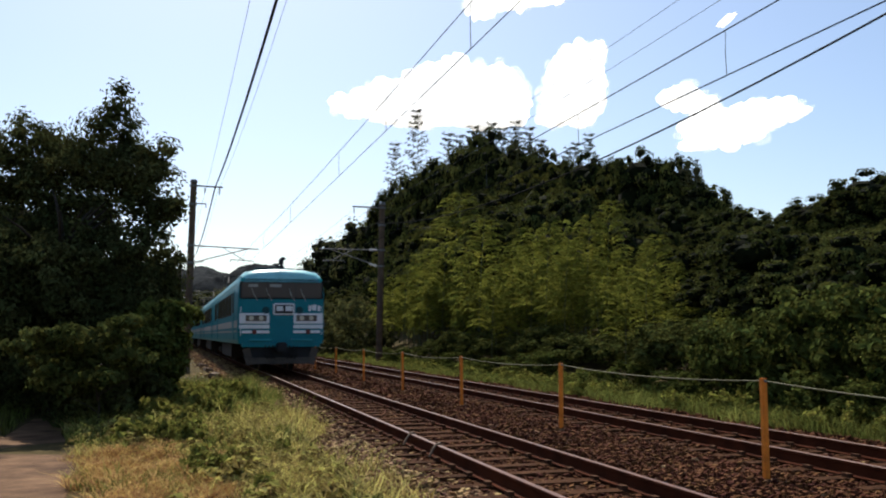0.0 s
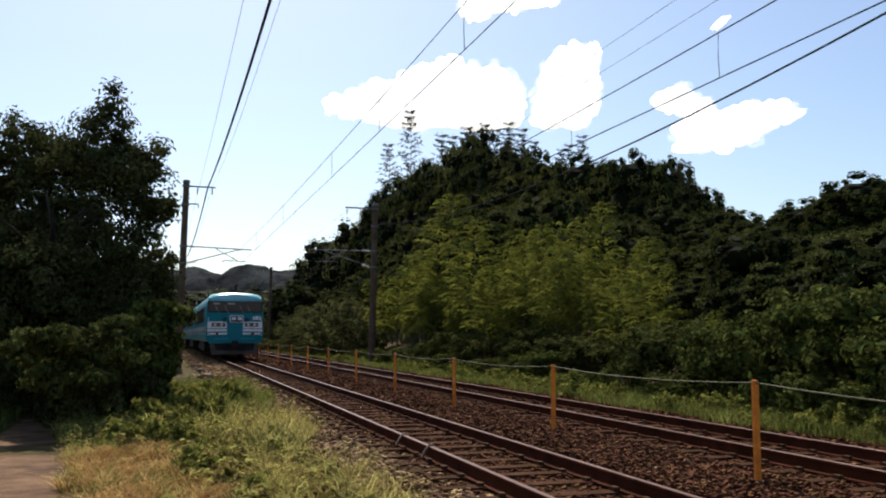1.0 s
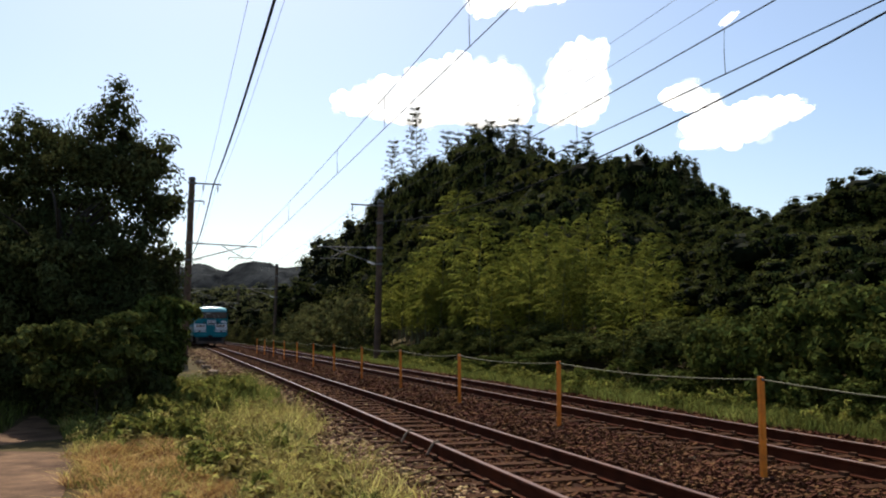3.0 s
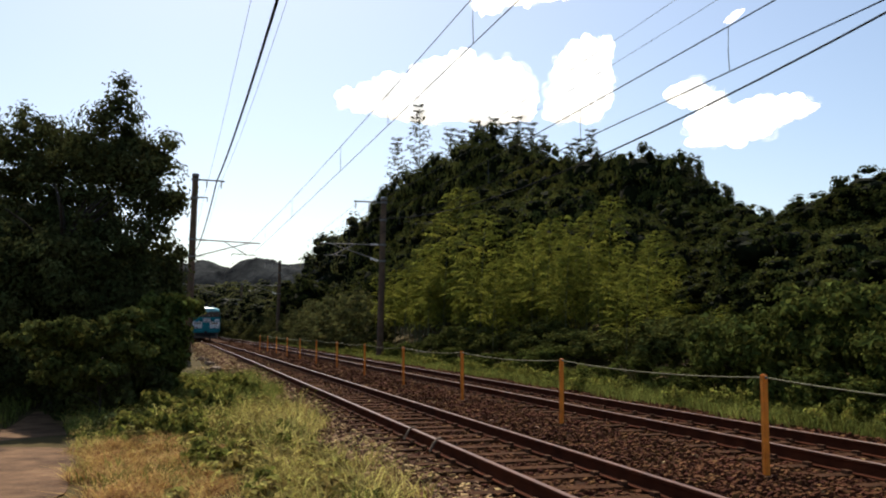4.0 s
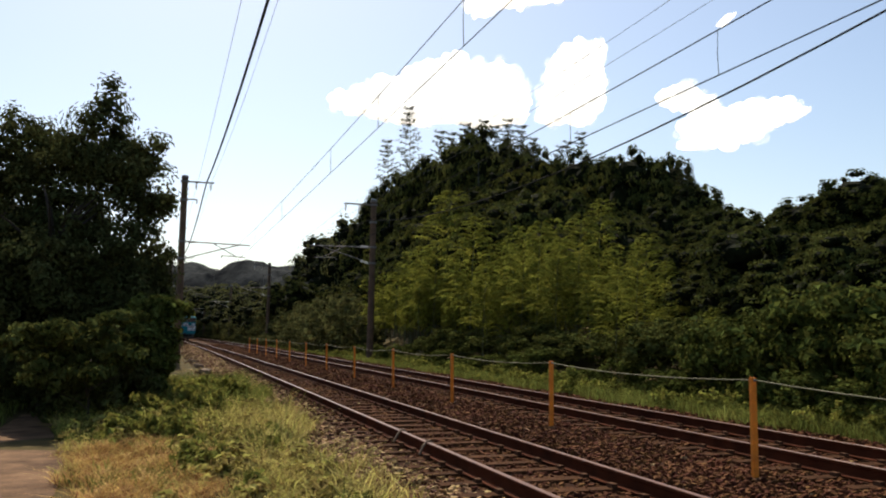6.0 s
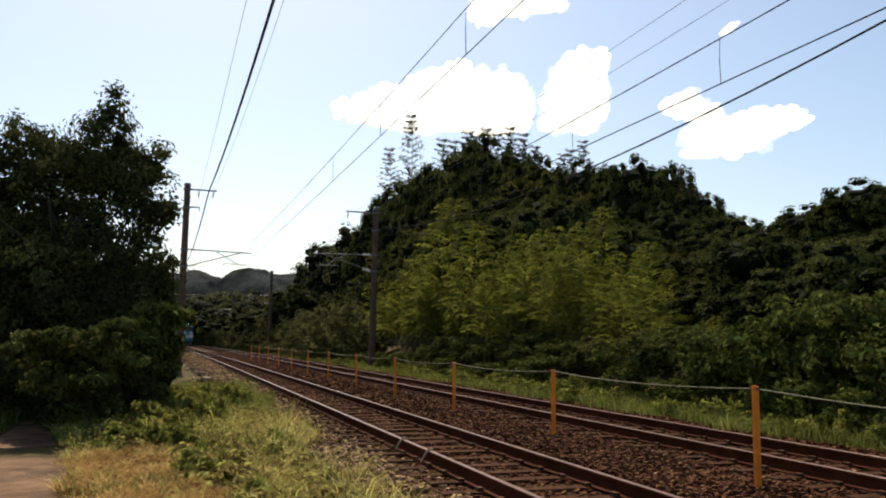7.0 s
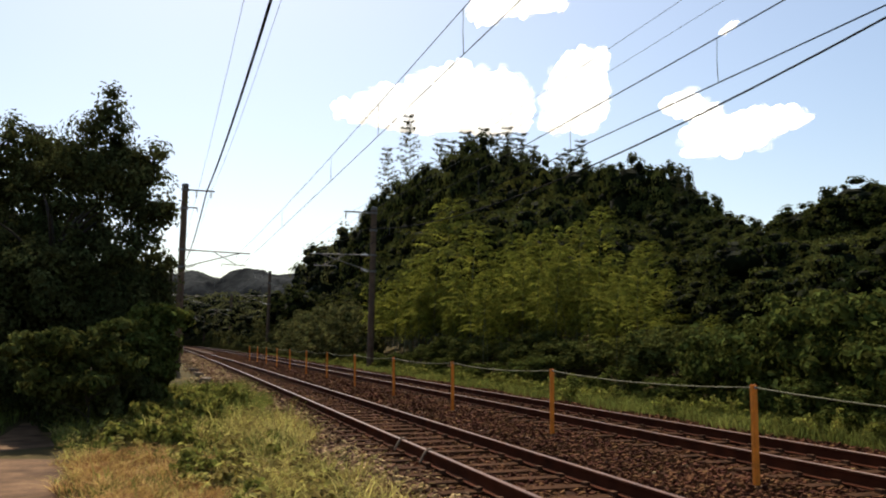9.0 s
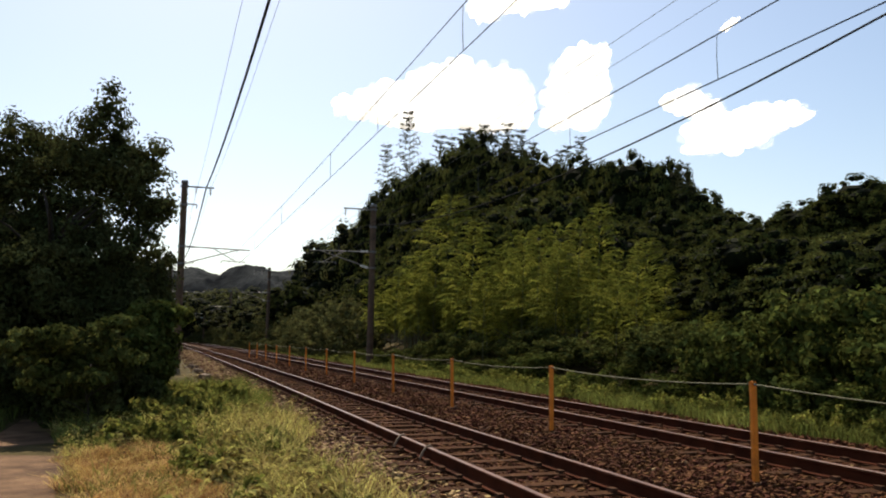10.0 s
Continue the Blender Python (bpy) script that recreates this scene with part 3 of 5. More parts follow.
def build_wire(name, label, mat, r, o, z_of, s0, s1, step=2.0):
    pts = [at(o if not callable(o) else o(s), s, z_of(s)) for s in np.arange(s0, s1 + step, step)]
    ob = link_mesh(name, *tube_arrays(pts, r, 6), mat, smooth=True)
    return tagged(ob, label, "wire", "overhead wires")


SPAN, POLE_S = 48.0, 47.3
RUNS = ((LEFT_TRACK, 5.04, 5.80, 0.18, 0.0068), (RIGHT_TRACK, 4.90, 5.73, 0.25, 0.0095))   # offset, contact wire, messenger, its sag, thickness


def sag(s, depth):
    """0 at the poles, -depth half way between them."""
    k = ((s - POLE_S) / SPAN) % 1.0
    return -depth * 4 * k * (1 - k)


def build_wires():
    for c, z, top, low, r in RUNS:
        build_wire("contact_wire", "dark contact wire over the track", M["wire"], r, c, lambda s: z, -20, 240)
        build_wire("messenger_wire", "dark messenger wire over the contact wire", M["wire"], r, c, lambda s: top + sag(s, low), -20, 240)
    build_wire("feeder_wire", "thick black feeder cable on the pole arms", M["wire"], 0.034, 1.83, lambda s: 8.66 + sag(s, 0.60), -40, 240)
    build_wire("line_wire", "thin pale overhead wire", M["wire_pale"], 0.005, 1.20, lambda s: 7.72 + sag(s, 0.2), -40, 240)
    build_wire("line_wire", "thin pale overhead wire", M["wire_pale"], 0.005, 1.95, lambda s: 8.45 + sag(s, 0.65), -40, 240)
    build_wire("feeder_wire", "black feeder cable hung low between the poles", M["wire"], 0.018, 9.85, lambda s: 7.1 + sag(s, 1.58), -40, 240)
    build_wire("line_wire", "thin pale overhead wire", M["wire_pale"], 0.005, 8.75, lambda s: 7.68 + sag(s, 0.3), -40, 240)
    build_wire("line_wire", "thin pale overhead wire", M["wire_pale"], 0.005, 9.5, lambda s: 7.68 + sag(s, 0.3), -40, 240)


def build_droppers():
    for c, z, high, low, _ in RUNS:
        for s in (-7.0, 2.4, 11.3 if c == LEFT_TRACK else 11.1, 16.4 if c == LEFT_TRACK else 16.06, 21.5, 31.0, 40.5, 52.0, 62.0, 72.0, 82.0):
            top = high + sag(s, low)
            pts = [at(c, s, z), at(c, s + 0.02, (top + z) / 2), at(c, s, top)]
            tagged(link_mesh("dropper", *tube_arrays(pts, 0.006, 5), M["wire_pale"]), "thin dropper between messenger and contact wire", "dropper", "droppers")


def build_line_details():
    """Pale bond cables over the near rail, and concrete trough lids beside the ballast."""
    rail = LEFT_TRACK - GAUGE / 2 - 0.033
    for s in (10.9, 12.2):
        pts = [at(rail - 0.13, s - 0.06, -0.13), at(rail - 0.08, s - 0.03, -0.05), at(rail - 0.03, s, 0.004), at(rail + 0.02, s + 0.03, 0.014), at(rail + 0.06, s + 0.05, -0.02), at(rail + 0.08, s + 0.08, -0.10)]
        tagged(link_mesh("bond_cable", *tube_arrays(pts, 0.017, 7), M["pale_cable"], smooth=True), "short pale cable looped over the rail", "cable", "bond cables")
    for o, s, turn in ((1.42, 48.0, 0.1), (1.50, 36.3, -0.15), (1.46, 42.0, 0.05)):
        bm = bmesh.new()
        box(bm, 0, 0, 0.09, 0.32, 1.3, 0.14, 0.02)
        lid = part("trough_lid", bm, M["trough"], None)
        lid.matrix_world = at_pose(o, s) @ Matrix.Rotation(turn, 4, "Z") @ Matrix.Rotation(0.12, 4, "Y")
        tagged(lid, "pale concrete trough lid lying beside the ballast", "concrete lid", "trough lids")


def build_posts():
    post = thing("fence_post", at_pose(5.77, 8.3), "weathered orange-painted square steel post in the ballast", "post", "orange posts between the tracks")
    bm = bmesh.new()
    box(bm, 0, 0, 0.515, 0.058, 0.058, 1.07, 0.006)
    part("shaft", bm, M["orange"], post)
    bm = bmesh.new()
    box(bm, 0, 0, 0.0, 0.17, 0.17, 0.07, 0.01)
    part("foot", bm, M["concrete"], post, "small concrete foot")
    bm = bmesh.new()
    rod(bm, (0, -0.05, 1.02), (0, 0.05, 1.02), 0.014)
    part("eyelet", bm, M["steel"], post)
    rope = []
    tops = []
    for k in range(12):
        s = 8.3 + 5.22 * k
        tilt = random.uniform(-0.015, 0.015)
        m = at_pose(5.77, s) @ Matrix.Rotation(tilt, 4, "Y")
        if k:
            copy_thing(post, m)
        tops.append(m @ Vector((0, 0, 1.02)))
    tops.insert(0, at(5.77, 3.1, 0.79))
    tops.insert(0, at(5.77, -2.1, 0.79))
    for a, b in zip(tops, tops[1:]):
        for j in range(8):
            k = j / 8
            rope.append(a.lerp(b, k) - Vector((0, 0, 0.06 * 4 * k * (1 - k))))
    tagged(link_mesh("rope", *tube_arrays(rope + [tops[-1]], 0.0075, 6), M["rope"], smooth=True), "grey-green rope strung along the orange posts", "rope")


def at_pose(o, s):
    p = at(o, s)
    return Matrix.Translation((p.x, p.y, ground_z(p.x, p.y))) @ Matrix.Rotation(heading(s), 4, "Z")


# ---- plants ----
def ridge(tx, pairs):
    return float(np.interp(tx, [p[0] for p in pairs], [p[1] for p in pairs]))


def build_tree_kind(seed, mat, leaf, clumps, leaves, lobes, clump_size, label, group):
    """A tree one metre high and about one wide, to be copied at its true size."""
    rng = np.random.default_rng(seed)
    tree = thing("tree", Matrix(), label, "tree", group)
    link_mesh("trunk", *trunk_arrays(rng, 0.8, 0.03, 7, 0.3), M["bark"], tree, smooth=True)
    core_or_twigs, foliage = domed_crown_arrays(rng, lobes, clumps, leaves, leaf, clump_size)
    tagged(link_mesh("shade_core", *core_or_twigs, M["crown_shade"], tree, "dense dark twigs inside the crown"), kind="stuff")
    link_mesh("crown", *foliage, mat, tree)
    return tree


def place(tree, x, y, height, width, turn, keep=False, sink=0.0):
    m = Matrix.Translation((x, y, ground_z(x, y) - sink)) @ Matrix.Rotation(turn, 4, "Z")
    t = tree if keep else copy_thing(tree, m)
    t.matrix_basis = m @ Matrix.Diagonal((width, width, height, 1))
    return t


def round_lobes(rng, n, low=0.18):
    lobes = [(0, 0, 0.55, 0.42, 0.42, 0.38)]
    for _ in range(n):
        a, z = rng.uniform(0, 6.28), rng.uniform(low, 0.85)
        d = 0.36 * math.sqrt(max(0.05, 1 - (z - 0.45) ** 2 * 4))
        r = rng.uniform(0.13, 0.24)
        lobes.append((math.cos(a) * d, math.sin(a) * d, z, r, r, r * 0.75))
    return lobes


# tops of the wood behind the line: sideways run and rise, both per metre ahead
WOOD_TOP = [(-0.30, 0.052), (-0.235, 0.048), (-0.20, 0.045), (-0.175, 0.056), (-0.158, 0.066), (-0.145, 0.082), (-0.122, 0.099), (-0.09, 0.118), (-0.067, 0.146),
            (-0.049, 0.165), (-0.025, 0.181), (0.0, 0.194), (0.03, 0.207), (0.06, 0.204), (0.09, 0.188), (0.121, 0.182), (0.18, 0.190), (0.242, 0.177),
            (0.285, 0.156), (0.303, 0.136), (0.333, 0.127), (0.36, 0.116), (0.388, 0.137), (0.418, 0.163), (0.45, 0.172), (0.9, 0.172)]


def build_wood():
    rng = random.Random(5)
    nrng = np.random.default_rng(9)
    kinds = []
    label, group = "dense dark green broadleaf tree on the wooded slope", "trees on the wooded slope"
    for k in range(4):
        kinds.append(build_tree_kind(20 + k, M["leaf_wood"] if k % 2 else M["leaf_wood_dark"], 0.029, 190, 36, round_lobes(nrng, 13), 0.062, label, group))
    for k in range(2):     # far off, with fewer and larger leaves, haze put into their olive
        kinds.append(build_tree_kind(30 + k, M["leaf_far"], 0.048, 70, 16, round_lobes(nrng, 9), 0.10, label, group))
    used = set()

    def put(x, y, h, w):
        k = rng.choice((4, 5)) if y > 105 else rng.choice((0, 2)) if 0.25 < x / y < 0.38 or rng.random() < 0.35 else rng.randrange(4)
        place(kinds[k], x, y, h, w, rng.uniform(0, 6.28), keep=k not in used, sink=0.3)
        used.add(k)

    for row, (o, step, share) in enumerate(((20.8, 3.8, 0.90), (17.6, 3.8, 0.78), (14.6, 3.4, 0.5))):
        s = -4.0
        while s < 330:
            oo, ss = o + rng.uniform(-1.2, 1.2), s + rng.uniform(-1, 1)
            grow = 1.0 + max(0.0, s - 60) / 70
            p = at(oo, ss)
            s += step * grow
            if p.y < 5 or p.x / p.y > 0.75:
                continue
            tx = p.x / p.y
            z = 1.33 + min(ridge(tx, WOOD_TOP), ridge(tx - 0.07, WOOD_TOP), ridge(tx + 0.07, WOOD_TOP)) * p.y
            if row == 2 and -0.1 < tx < 0.30:
                continue
            base = ground_z(p.x, p.y)
            far = max(0.0, s - 60) / 70
            h = (z - base) * min(1.0, share + 0.3 * far) * rng.uniform(0.88, 1.06)
            h = max(2.5, min(h, 16.0))
            put(p.x, p.y, h, max(3.6, h * rng.uniform(0.75, 1.0)) * (1 + 0.25 * far))
    for k in range(33):     # the trees that make the skyline
        tx = -0.128 + 0.618 * (k + rng.uniform(-0.25, 0.25)) / 32
        y = 22.6 / (tx * N.x + N.y)
        w = rng.uniform(3.2, 4.4) * max(1.0, y / 45)
        low = min(ridge(tx - 0.022, WOOD_TOP), ridge(tx + 0.022, WOOD_TOP)) if tx > 0.24 else 9.0
        h = 1.33 + min(low, ridge(tx, WOOD_TOP)) * y - ground_z(tx * y, y) + 0.3
        put(tx * y, y, h * (rng.uniform(0.97, 1.02) if tx > 0.24 else rng.uniform(1.0, 1.07)), w)
    for o, s in ((15.0, 14.0), (15.6, 17.5), (15.2, 21.0), (14.2, 16.0), (14.6, 19.0), (16.4, 24.0)):     # undergrowth behind the creepers
        p = at(o, s)
        put(p.x, p.y, rng.uniform(2.6, 3.6), rng.uniform(3.0, 3.8))
    for s in np.arange(98, 160, 6.0):     # taller trees lean out towards the line
        p = at(rng.uniform(12.6, 14.2), float(s))
        put(p.x, p.y, rng.uniform(5.0, 6.8), rng.uniform(6, 7.5))
    for s in (26.0, 31.0, 36.5, 42.0, 48.0):     # unseen trees behind the tall ones by the path, added to shade the train
        p = at(rng.uniform(-6.5, -4.6), s)
        put(p.x, p.y, rng.uniform(5.5, 6.8), rng.uniform(4.2, 5.0))
    for _ in range(34):      # the wood closes behind the bend
        p = N * rng.uniform(-34, 26) + U * rng.uniform(300, 400)
        put(p.x, p.y, rng.uniform(8, 14), rng.uniform(9, 13))
    for s in np.arange(55, 260, 7.0):     # trees on the near side of the line, far along
        p = at(rng.uniform(-9, -4), float(s))
        put(p.x, p.y, rng.uniform(5, 7.5), rng.uniform(5, 6.5))


def bamboo_arrays(rng, culms, spread, leaf, nodes, pairs):
    """Arching culms one metre high with long drooping side sprays of narrow leaves in two rows. Returns culm arrays and leaf arrays."""
    stems, centres, normals, ways = [], [], [], []
    for _ in range(culms):
        x, y = rng.normal(0, spread, 2)
        a, arch, h = rng.uniform(0, 6.28), rng.uniform(0.04, 0.30), rng.uniform(0.5, 1.0)
        pts = []
        for k in range(11):
            f = k / 10
            pts.append(Vector((x + math.cos(a) * arch * f ** 2.4, y + math.sin(a) * arch * f ** 2.4, h * (f - 0.10 * arch * f ** 5))))
        stems.append(tube_arrays(pts, [0.0065 * (1 - 0.9 * k / 10) for k in range(11)], 5))
        for n in range(nodes):
            f = min(0.999, max(0.28, 0.32 + 0.68 * (n + rng.uniform(-0.3, 0.3)) / nodes))
            i = min(9, int(f * 10))
            p = pts[i].lerp(pts[i + 1], f * 10 - i)
            b0 = rng.uniform(0, 6.28)
            for b in (b0, b0 + 2.1 + rng.normal(0, 0.4), b0 + 4.2 + rng.normal(0, 0.4)):
                ln = (0.045 + 0.20 * (1 - f) ** 0.6) * rng.uniform(0.5, 1.35)
                rise, fall = rng.uniform(0.45, 1.0), rng.uniform(0.45, 0.9)
                out, side = Vector((math.cos(b), math.sin(b), 0)), Vector((-math.sin(b), math.cos(b), 0))
                for q in range(pairs):
                    g = (q + 1.5) / (pairs + 0.5)
                    c = p + out * ln * g + Vector((0, 0, ln * (rise * g - fall * g * g)))
                    for turn in (-1, 1):
                        w = out * 0.75 + side * turn * 0.7 + Vector((0, 0, -0.25))
                        centres.append(np.array(c + w * leaf * 0.45))
                        normals.append((0.55 * math.cos(b), 0.55 * math.sin(b), 0.9))
                        ways.append(tuple(w))
    return stems, leaf_arrays(rng, np.array(centres), np.array(normals), leaf, leaf * 0.24, 0.1, np.array(ways))


BAMBOO_TOP = [(-0.14, 0.060), (-0.10, 0.066), (-0.06, 0.092), (-0.02, 0.130), (0.02, 0.150), (0.05, 0.128), (0.09, 0.140), (0.13, 0.13), (0.18, 0.135),
              (0.20, 0.10), (0.235, 0.08), (0.27, 0.06), (0.30, 0.04)]


def build_bamboo():
    rng = np.random.default_rng(31)
    pick = random.Random(8)
    kinds = []
    for k in range(4):
        clump = thing("bamboo_clump", Matrix(), "light green feathery bamboo clump at the wood's edge", "bamboo", "bamboo clumps")
        stems, leaves = bamboo_arrays(rng, 5, 0.13, 0.042, 13, 9)
        for stem in stems:
            link_mesh("culm", *stem, M["culm"], clump, smooth=True)
        link_mesh("foliage", *leaves, M["leaf_bamboo"], clump)
        kinds.append(clump)
    used = set()
    for o, step, share in ((15.8, 2.6, 1.0), (14.3, 3.0, 0.80), (13.0, 3.6, 0.58)):
        s = 13.0
        while s < 60:
            p = at(o + pick.uniform(-0.6, 0.6), s + pick.uniform(-0.4, 0.4))
            s += step * (1 + max(0, s - 35) / 50)
            tx = p.x / p.y
            if not -0.15 < tx < 0.31:
                continue
            z = 1.33 + ridge(tx, BAMBOO_TOP) * p.y * share
            h = max(1.2, (z - ground_z(p.x, p.y)) * pick.uniform(0.74, 1.14))
            k = pick.randrange(4)
            place(kinds[k], p.x, p.y, h, max(2.4, h * pick.uniform(0.6, 0.85)), pick.uniform(0, 6.28), keep=k not in used)
            used.add(k)


def build_plumes():
    """Tall single bamboo stems whose herringbone tops stand over the wood."""
    rng = np.random.default_rng(77)
    stem = thing("tall_bamboo", Matrix(), "tall bamboo stem with feathery top over the trees", "bamboo", "tall bamboo stems")
    pts = [Vector((0.02 * math.sin(2 * k / 14), 0.0, k / 14)) for k in range(15)]
    link_mesh("culm", *tube_arrays(pts, [0.006 * (1 - 0.9 * k / 14) for k in range(15)], 5), M["culm"], stem, smooth=True)
    core_or_twigs, centres, normals = [], [], []
    for n in range(16):
        z = 0.54 + 0.455 * n / 16
        ln = 0.098 * (1.05 - n / 16) ** 0.8 * rng.uniform(0.75, 1.15) + 0.010
        for a in (0.0, math.pi, rng.uniform(0, 6.28)):
            b = a + rng.normal(0, 0.6)
            end = Vector((math.cos(b) * ln, math.sin(b) * ln, ln * rng.uniform(0.3, 0.55)))
            start = Vector((0.01, 0, z))
            core_or_twigs.append(tube_arrays([start, start + end * 0.5 + Vector((0, 0, 0.002)), start + end], [0.0016, 0.0011, 0.0005], 3))
            for q in range(16):
                centres.append(np.array(start + end * ((q + 2) / 17)) + rng.normal(0, 0.0045, 3))
                normals.append((math.cos(b) * 0.3, math.sin(b) * 0.3, 1.0))
    tagged(link_mesh("twig_spray", *join_arrays(core_or_twigs), M["culm"], stem), kind="stuff")
    link_mesh("foliage", *leaf_arrays(rng, np.array(centres), np.array(normals), 0.020, 0.0072, 0.4), M["leaf_plume"], stem)
    first = True
    for tx, rise in ((-0.0635, 0.211), (-0.040, 0.249), (-0.006, 0.222), (0.006, 0.220), (0.022, 0.230), (0.032, 0.226), (0.042, 0.234), (0.054, 0.228), (0.068, 0.235),
                     (0.082, 0.228), (0.096, 0.214), (0.134, 0.210), (0.148, 0.220), (0.126, 0.205), (0.255, 0.187), (0.263, 0.190)):
        o = 22.5
        y = o / (tx * N.x + N.y)
        x = tx * y
        h = 1.33 + rise * y - ground_z(x, y)
        place(stem, x, y, h, h * rng.uniform(0.9, 1.1), rng.uniform(-0.5, 0.5), keep=first)
        first = False


def build_lush_plumes():
    """Young bamboo with herringbone sprays that stands before the clumps."""
    rng = np.random.default_rng(78)
    stem = thing("young_bamboo", Matrix(), "young yellow-green bamboo with herringbone sprays", "bamboo", "young bamboo")
    pts = [Vector((0.05 * (k / 14) ** 2, 0.0, k / 14)) for k in range(15)]
    link_mesh("culm", *tube_arrays(pts, [0.005 * (1 - 0.9 * k / 14) for k in range(15)], 5), M["culm"], stem, smooth=True)
    centres, normals, ways = [], [], []
    for n in range(20):
        z = 0.34 + 0.65 * n / 20
        ln = 0.23 * (1.04 - n / 20) ** 0.75 + 0.015
        for a in (0.0, math.pi, rng.uniform(0, 6.28)):
            b = a + rng.normal(0, 0.45)
            out, side = Vector((math.cos(b), math.sin(b), 0.0)), Vector((-math.sin(b), math.cos(b), 0.0))
            size, fall = ln * rng.uniform(0.7, 1.2), rng.uniform(0.4, 0.75)
            for q in range(12):
                g = (q + 1) / 12
                c = Vector((0.05 * z * z, 0, z)) + out * size * g + Vector((0, 0, size * (0.85 * g - fall * g * g)))
                for turn in (-1, 1):
                    w = out * 0.8 + side * turn * 0.6 + Vector((0, 0, -0.2))
                    centres.append(np.array(c + w * 0.018))
                    normals.append((0.5 * math.cos(b), 0.5 * math.sin(b), 0.9))
                    ways.append(tuple(w))
    link_mesh("foliage", *leaf_arrays(rng, np.array(centres), np.array(normals), 0.036, 0.009, 0.1, np.array(ways)), M["leaf_bamboo"], stem)
    keep = True
    for k in range(19):
        tx = -0.07 + 0.37 * (k + rng.uniform(-0.4, 0.4)) / 19
        o = rng.choice([11.9, 12.9, 14.0, 15.0])
        y = o / (tx * N.x + N.y)
        share = {11.9: 0.66, 12.9: 0.86, 14.0: 1.04, 15.0: 1.16}[float(o)] * rng.uniform(0.85, 1.06)
        h = 1.33 + ridge(tx, BAMBOO_TOP) * y * share - ground_z(tx * y, y)
        place(stem, tx * y, y, h, h * rng.uniform(0.85, 1.2), rng.uniform(-0.6, 0.6), keep=keep)
        keep = False


def build_left_trees():
    label = "tall dark evergreen tree with dense ragged crown"
    # tall tree with two pointed tops
    lobes = [(-0.3, 0, 3.0, 1.75, 1.5, 2.2), (-0.9, 0.2, 4.4, 1.3, 1.2, 1.4), (0.0, 0, 5.5, 0.75, 0.7, 1.2), (-0.1, 0, 6.25, 0.55, 0.5, 0.7), (0.85, 0.1, 4.9, 0.65, 0.7, 0.95),
             (1.05, 0, 5.65, 0.4, 0.4, 0.55), (-0.6, 0, 5.5, 0.8, 0.8, 0.8), (0.5, 0, 5.1, 0.85, 0.8, 0.8), (0.95, 0, 3.4, 0.65, 0.9, 1.1), (-0.4, -1.0, 2.0, 1.4, 1.0, 1.6), (0.8, -0.3, 1.9, 0.85, 0.9, 1.2), (0.05, 0, 6.85, 0.3, 0.3, 0.45), (1.2, 0, 2.6, 0.5, 0.6, 0.9), (1.2, 0, 4.4, 0.45, 0.5, 0.6)]
    rows = [((-7.6, 20.5), lobes, 1), ]
    lobes_b = [(0, 0, 3.6, 2.4, 2.0, 3.0), (-1.2, 0, 6.0, 1.7, 1.3, 1.25), (0.9, -0.2, 5.85, 1.3, 1.1, 1.0), (1.6, -0.5, 2.6, 1.3, 1.2, 1.8), (-1.6, 0, 2.6, 1.6, 1.2, 2.0), (0.4, 0, 5.4, 0.5, 0.5, 0.5)]
    rows.append(((-10.6, 21.5), lobes_b, 2))
    lobes_c = [(0, 0, 2.0, 2.2, 1.3, 1.6), (1.1, 0.2, 1.6, 1.1, 1.0, 1.2), (-1.6, 0, 2.2, 1.5, 1.1, 1.6), (0.5, 0, 3.0, 1.2, 0.9, 0.9)]
    rows.append(((-8.0, 18.6), lobes_c, 3))
    for (x, y), lob, seed in rows:
        rng = np.random.default_rng(50 + seed)
        tree = thing("tree", Matrix.Translation((x, y, ground_z(x, y))), label, "tree", "trees by the path")
        link_mesh("trunk", *trunk_arrays(rng, 4.4, 0.12, 9, 1.0), M["bark"], tree, smooth=True)
        link_mesh("crown", *crown_arrays(rng, lob, 560, 76, 0.115, 0.30, 0.4), M["leaf_dark"], tree)


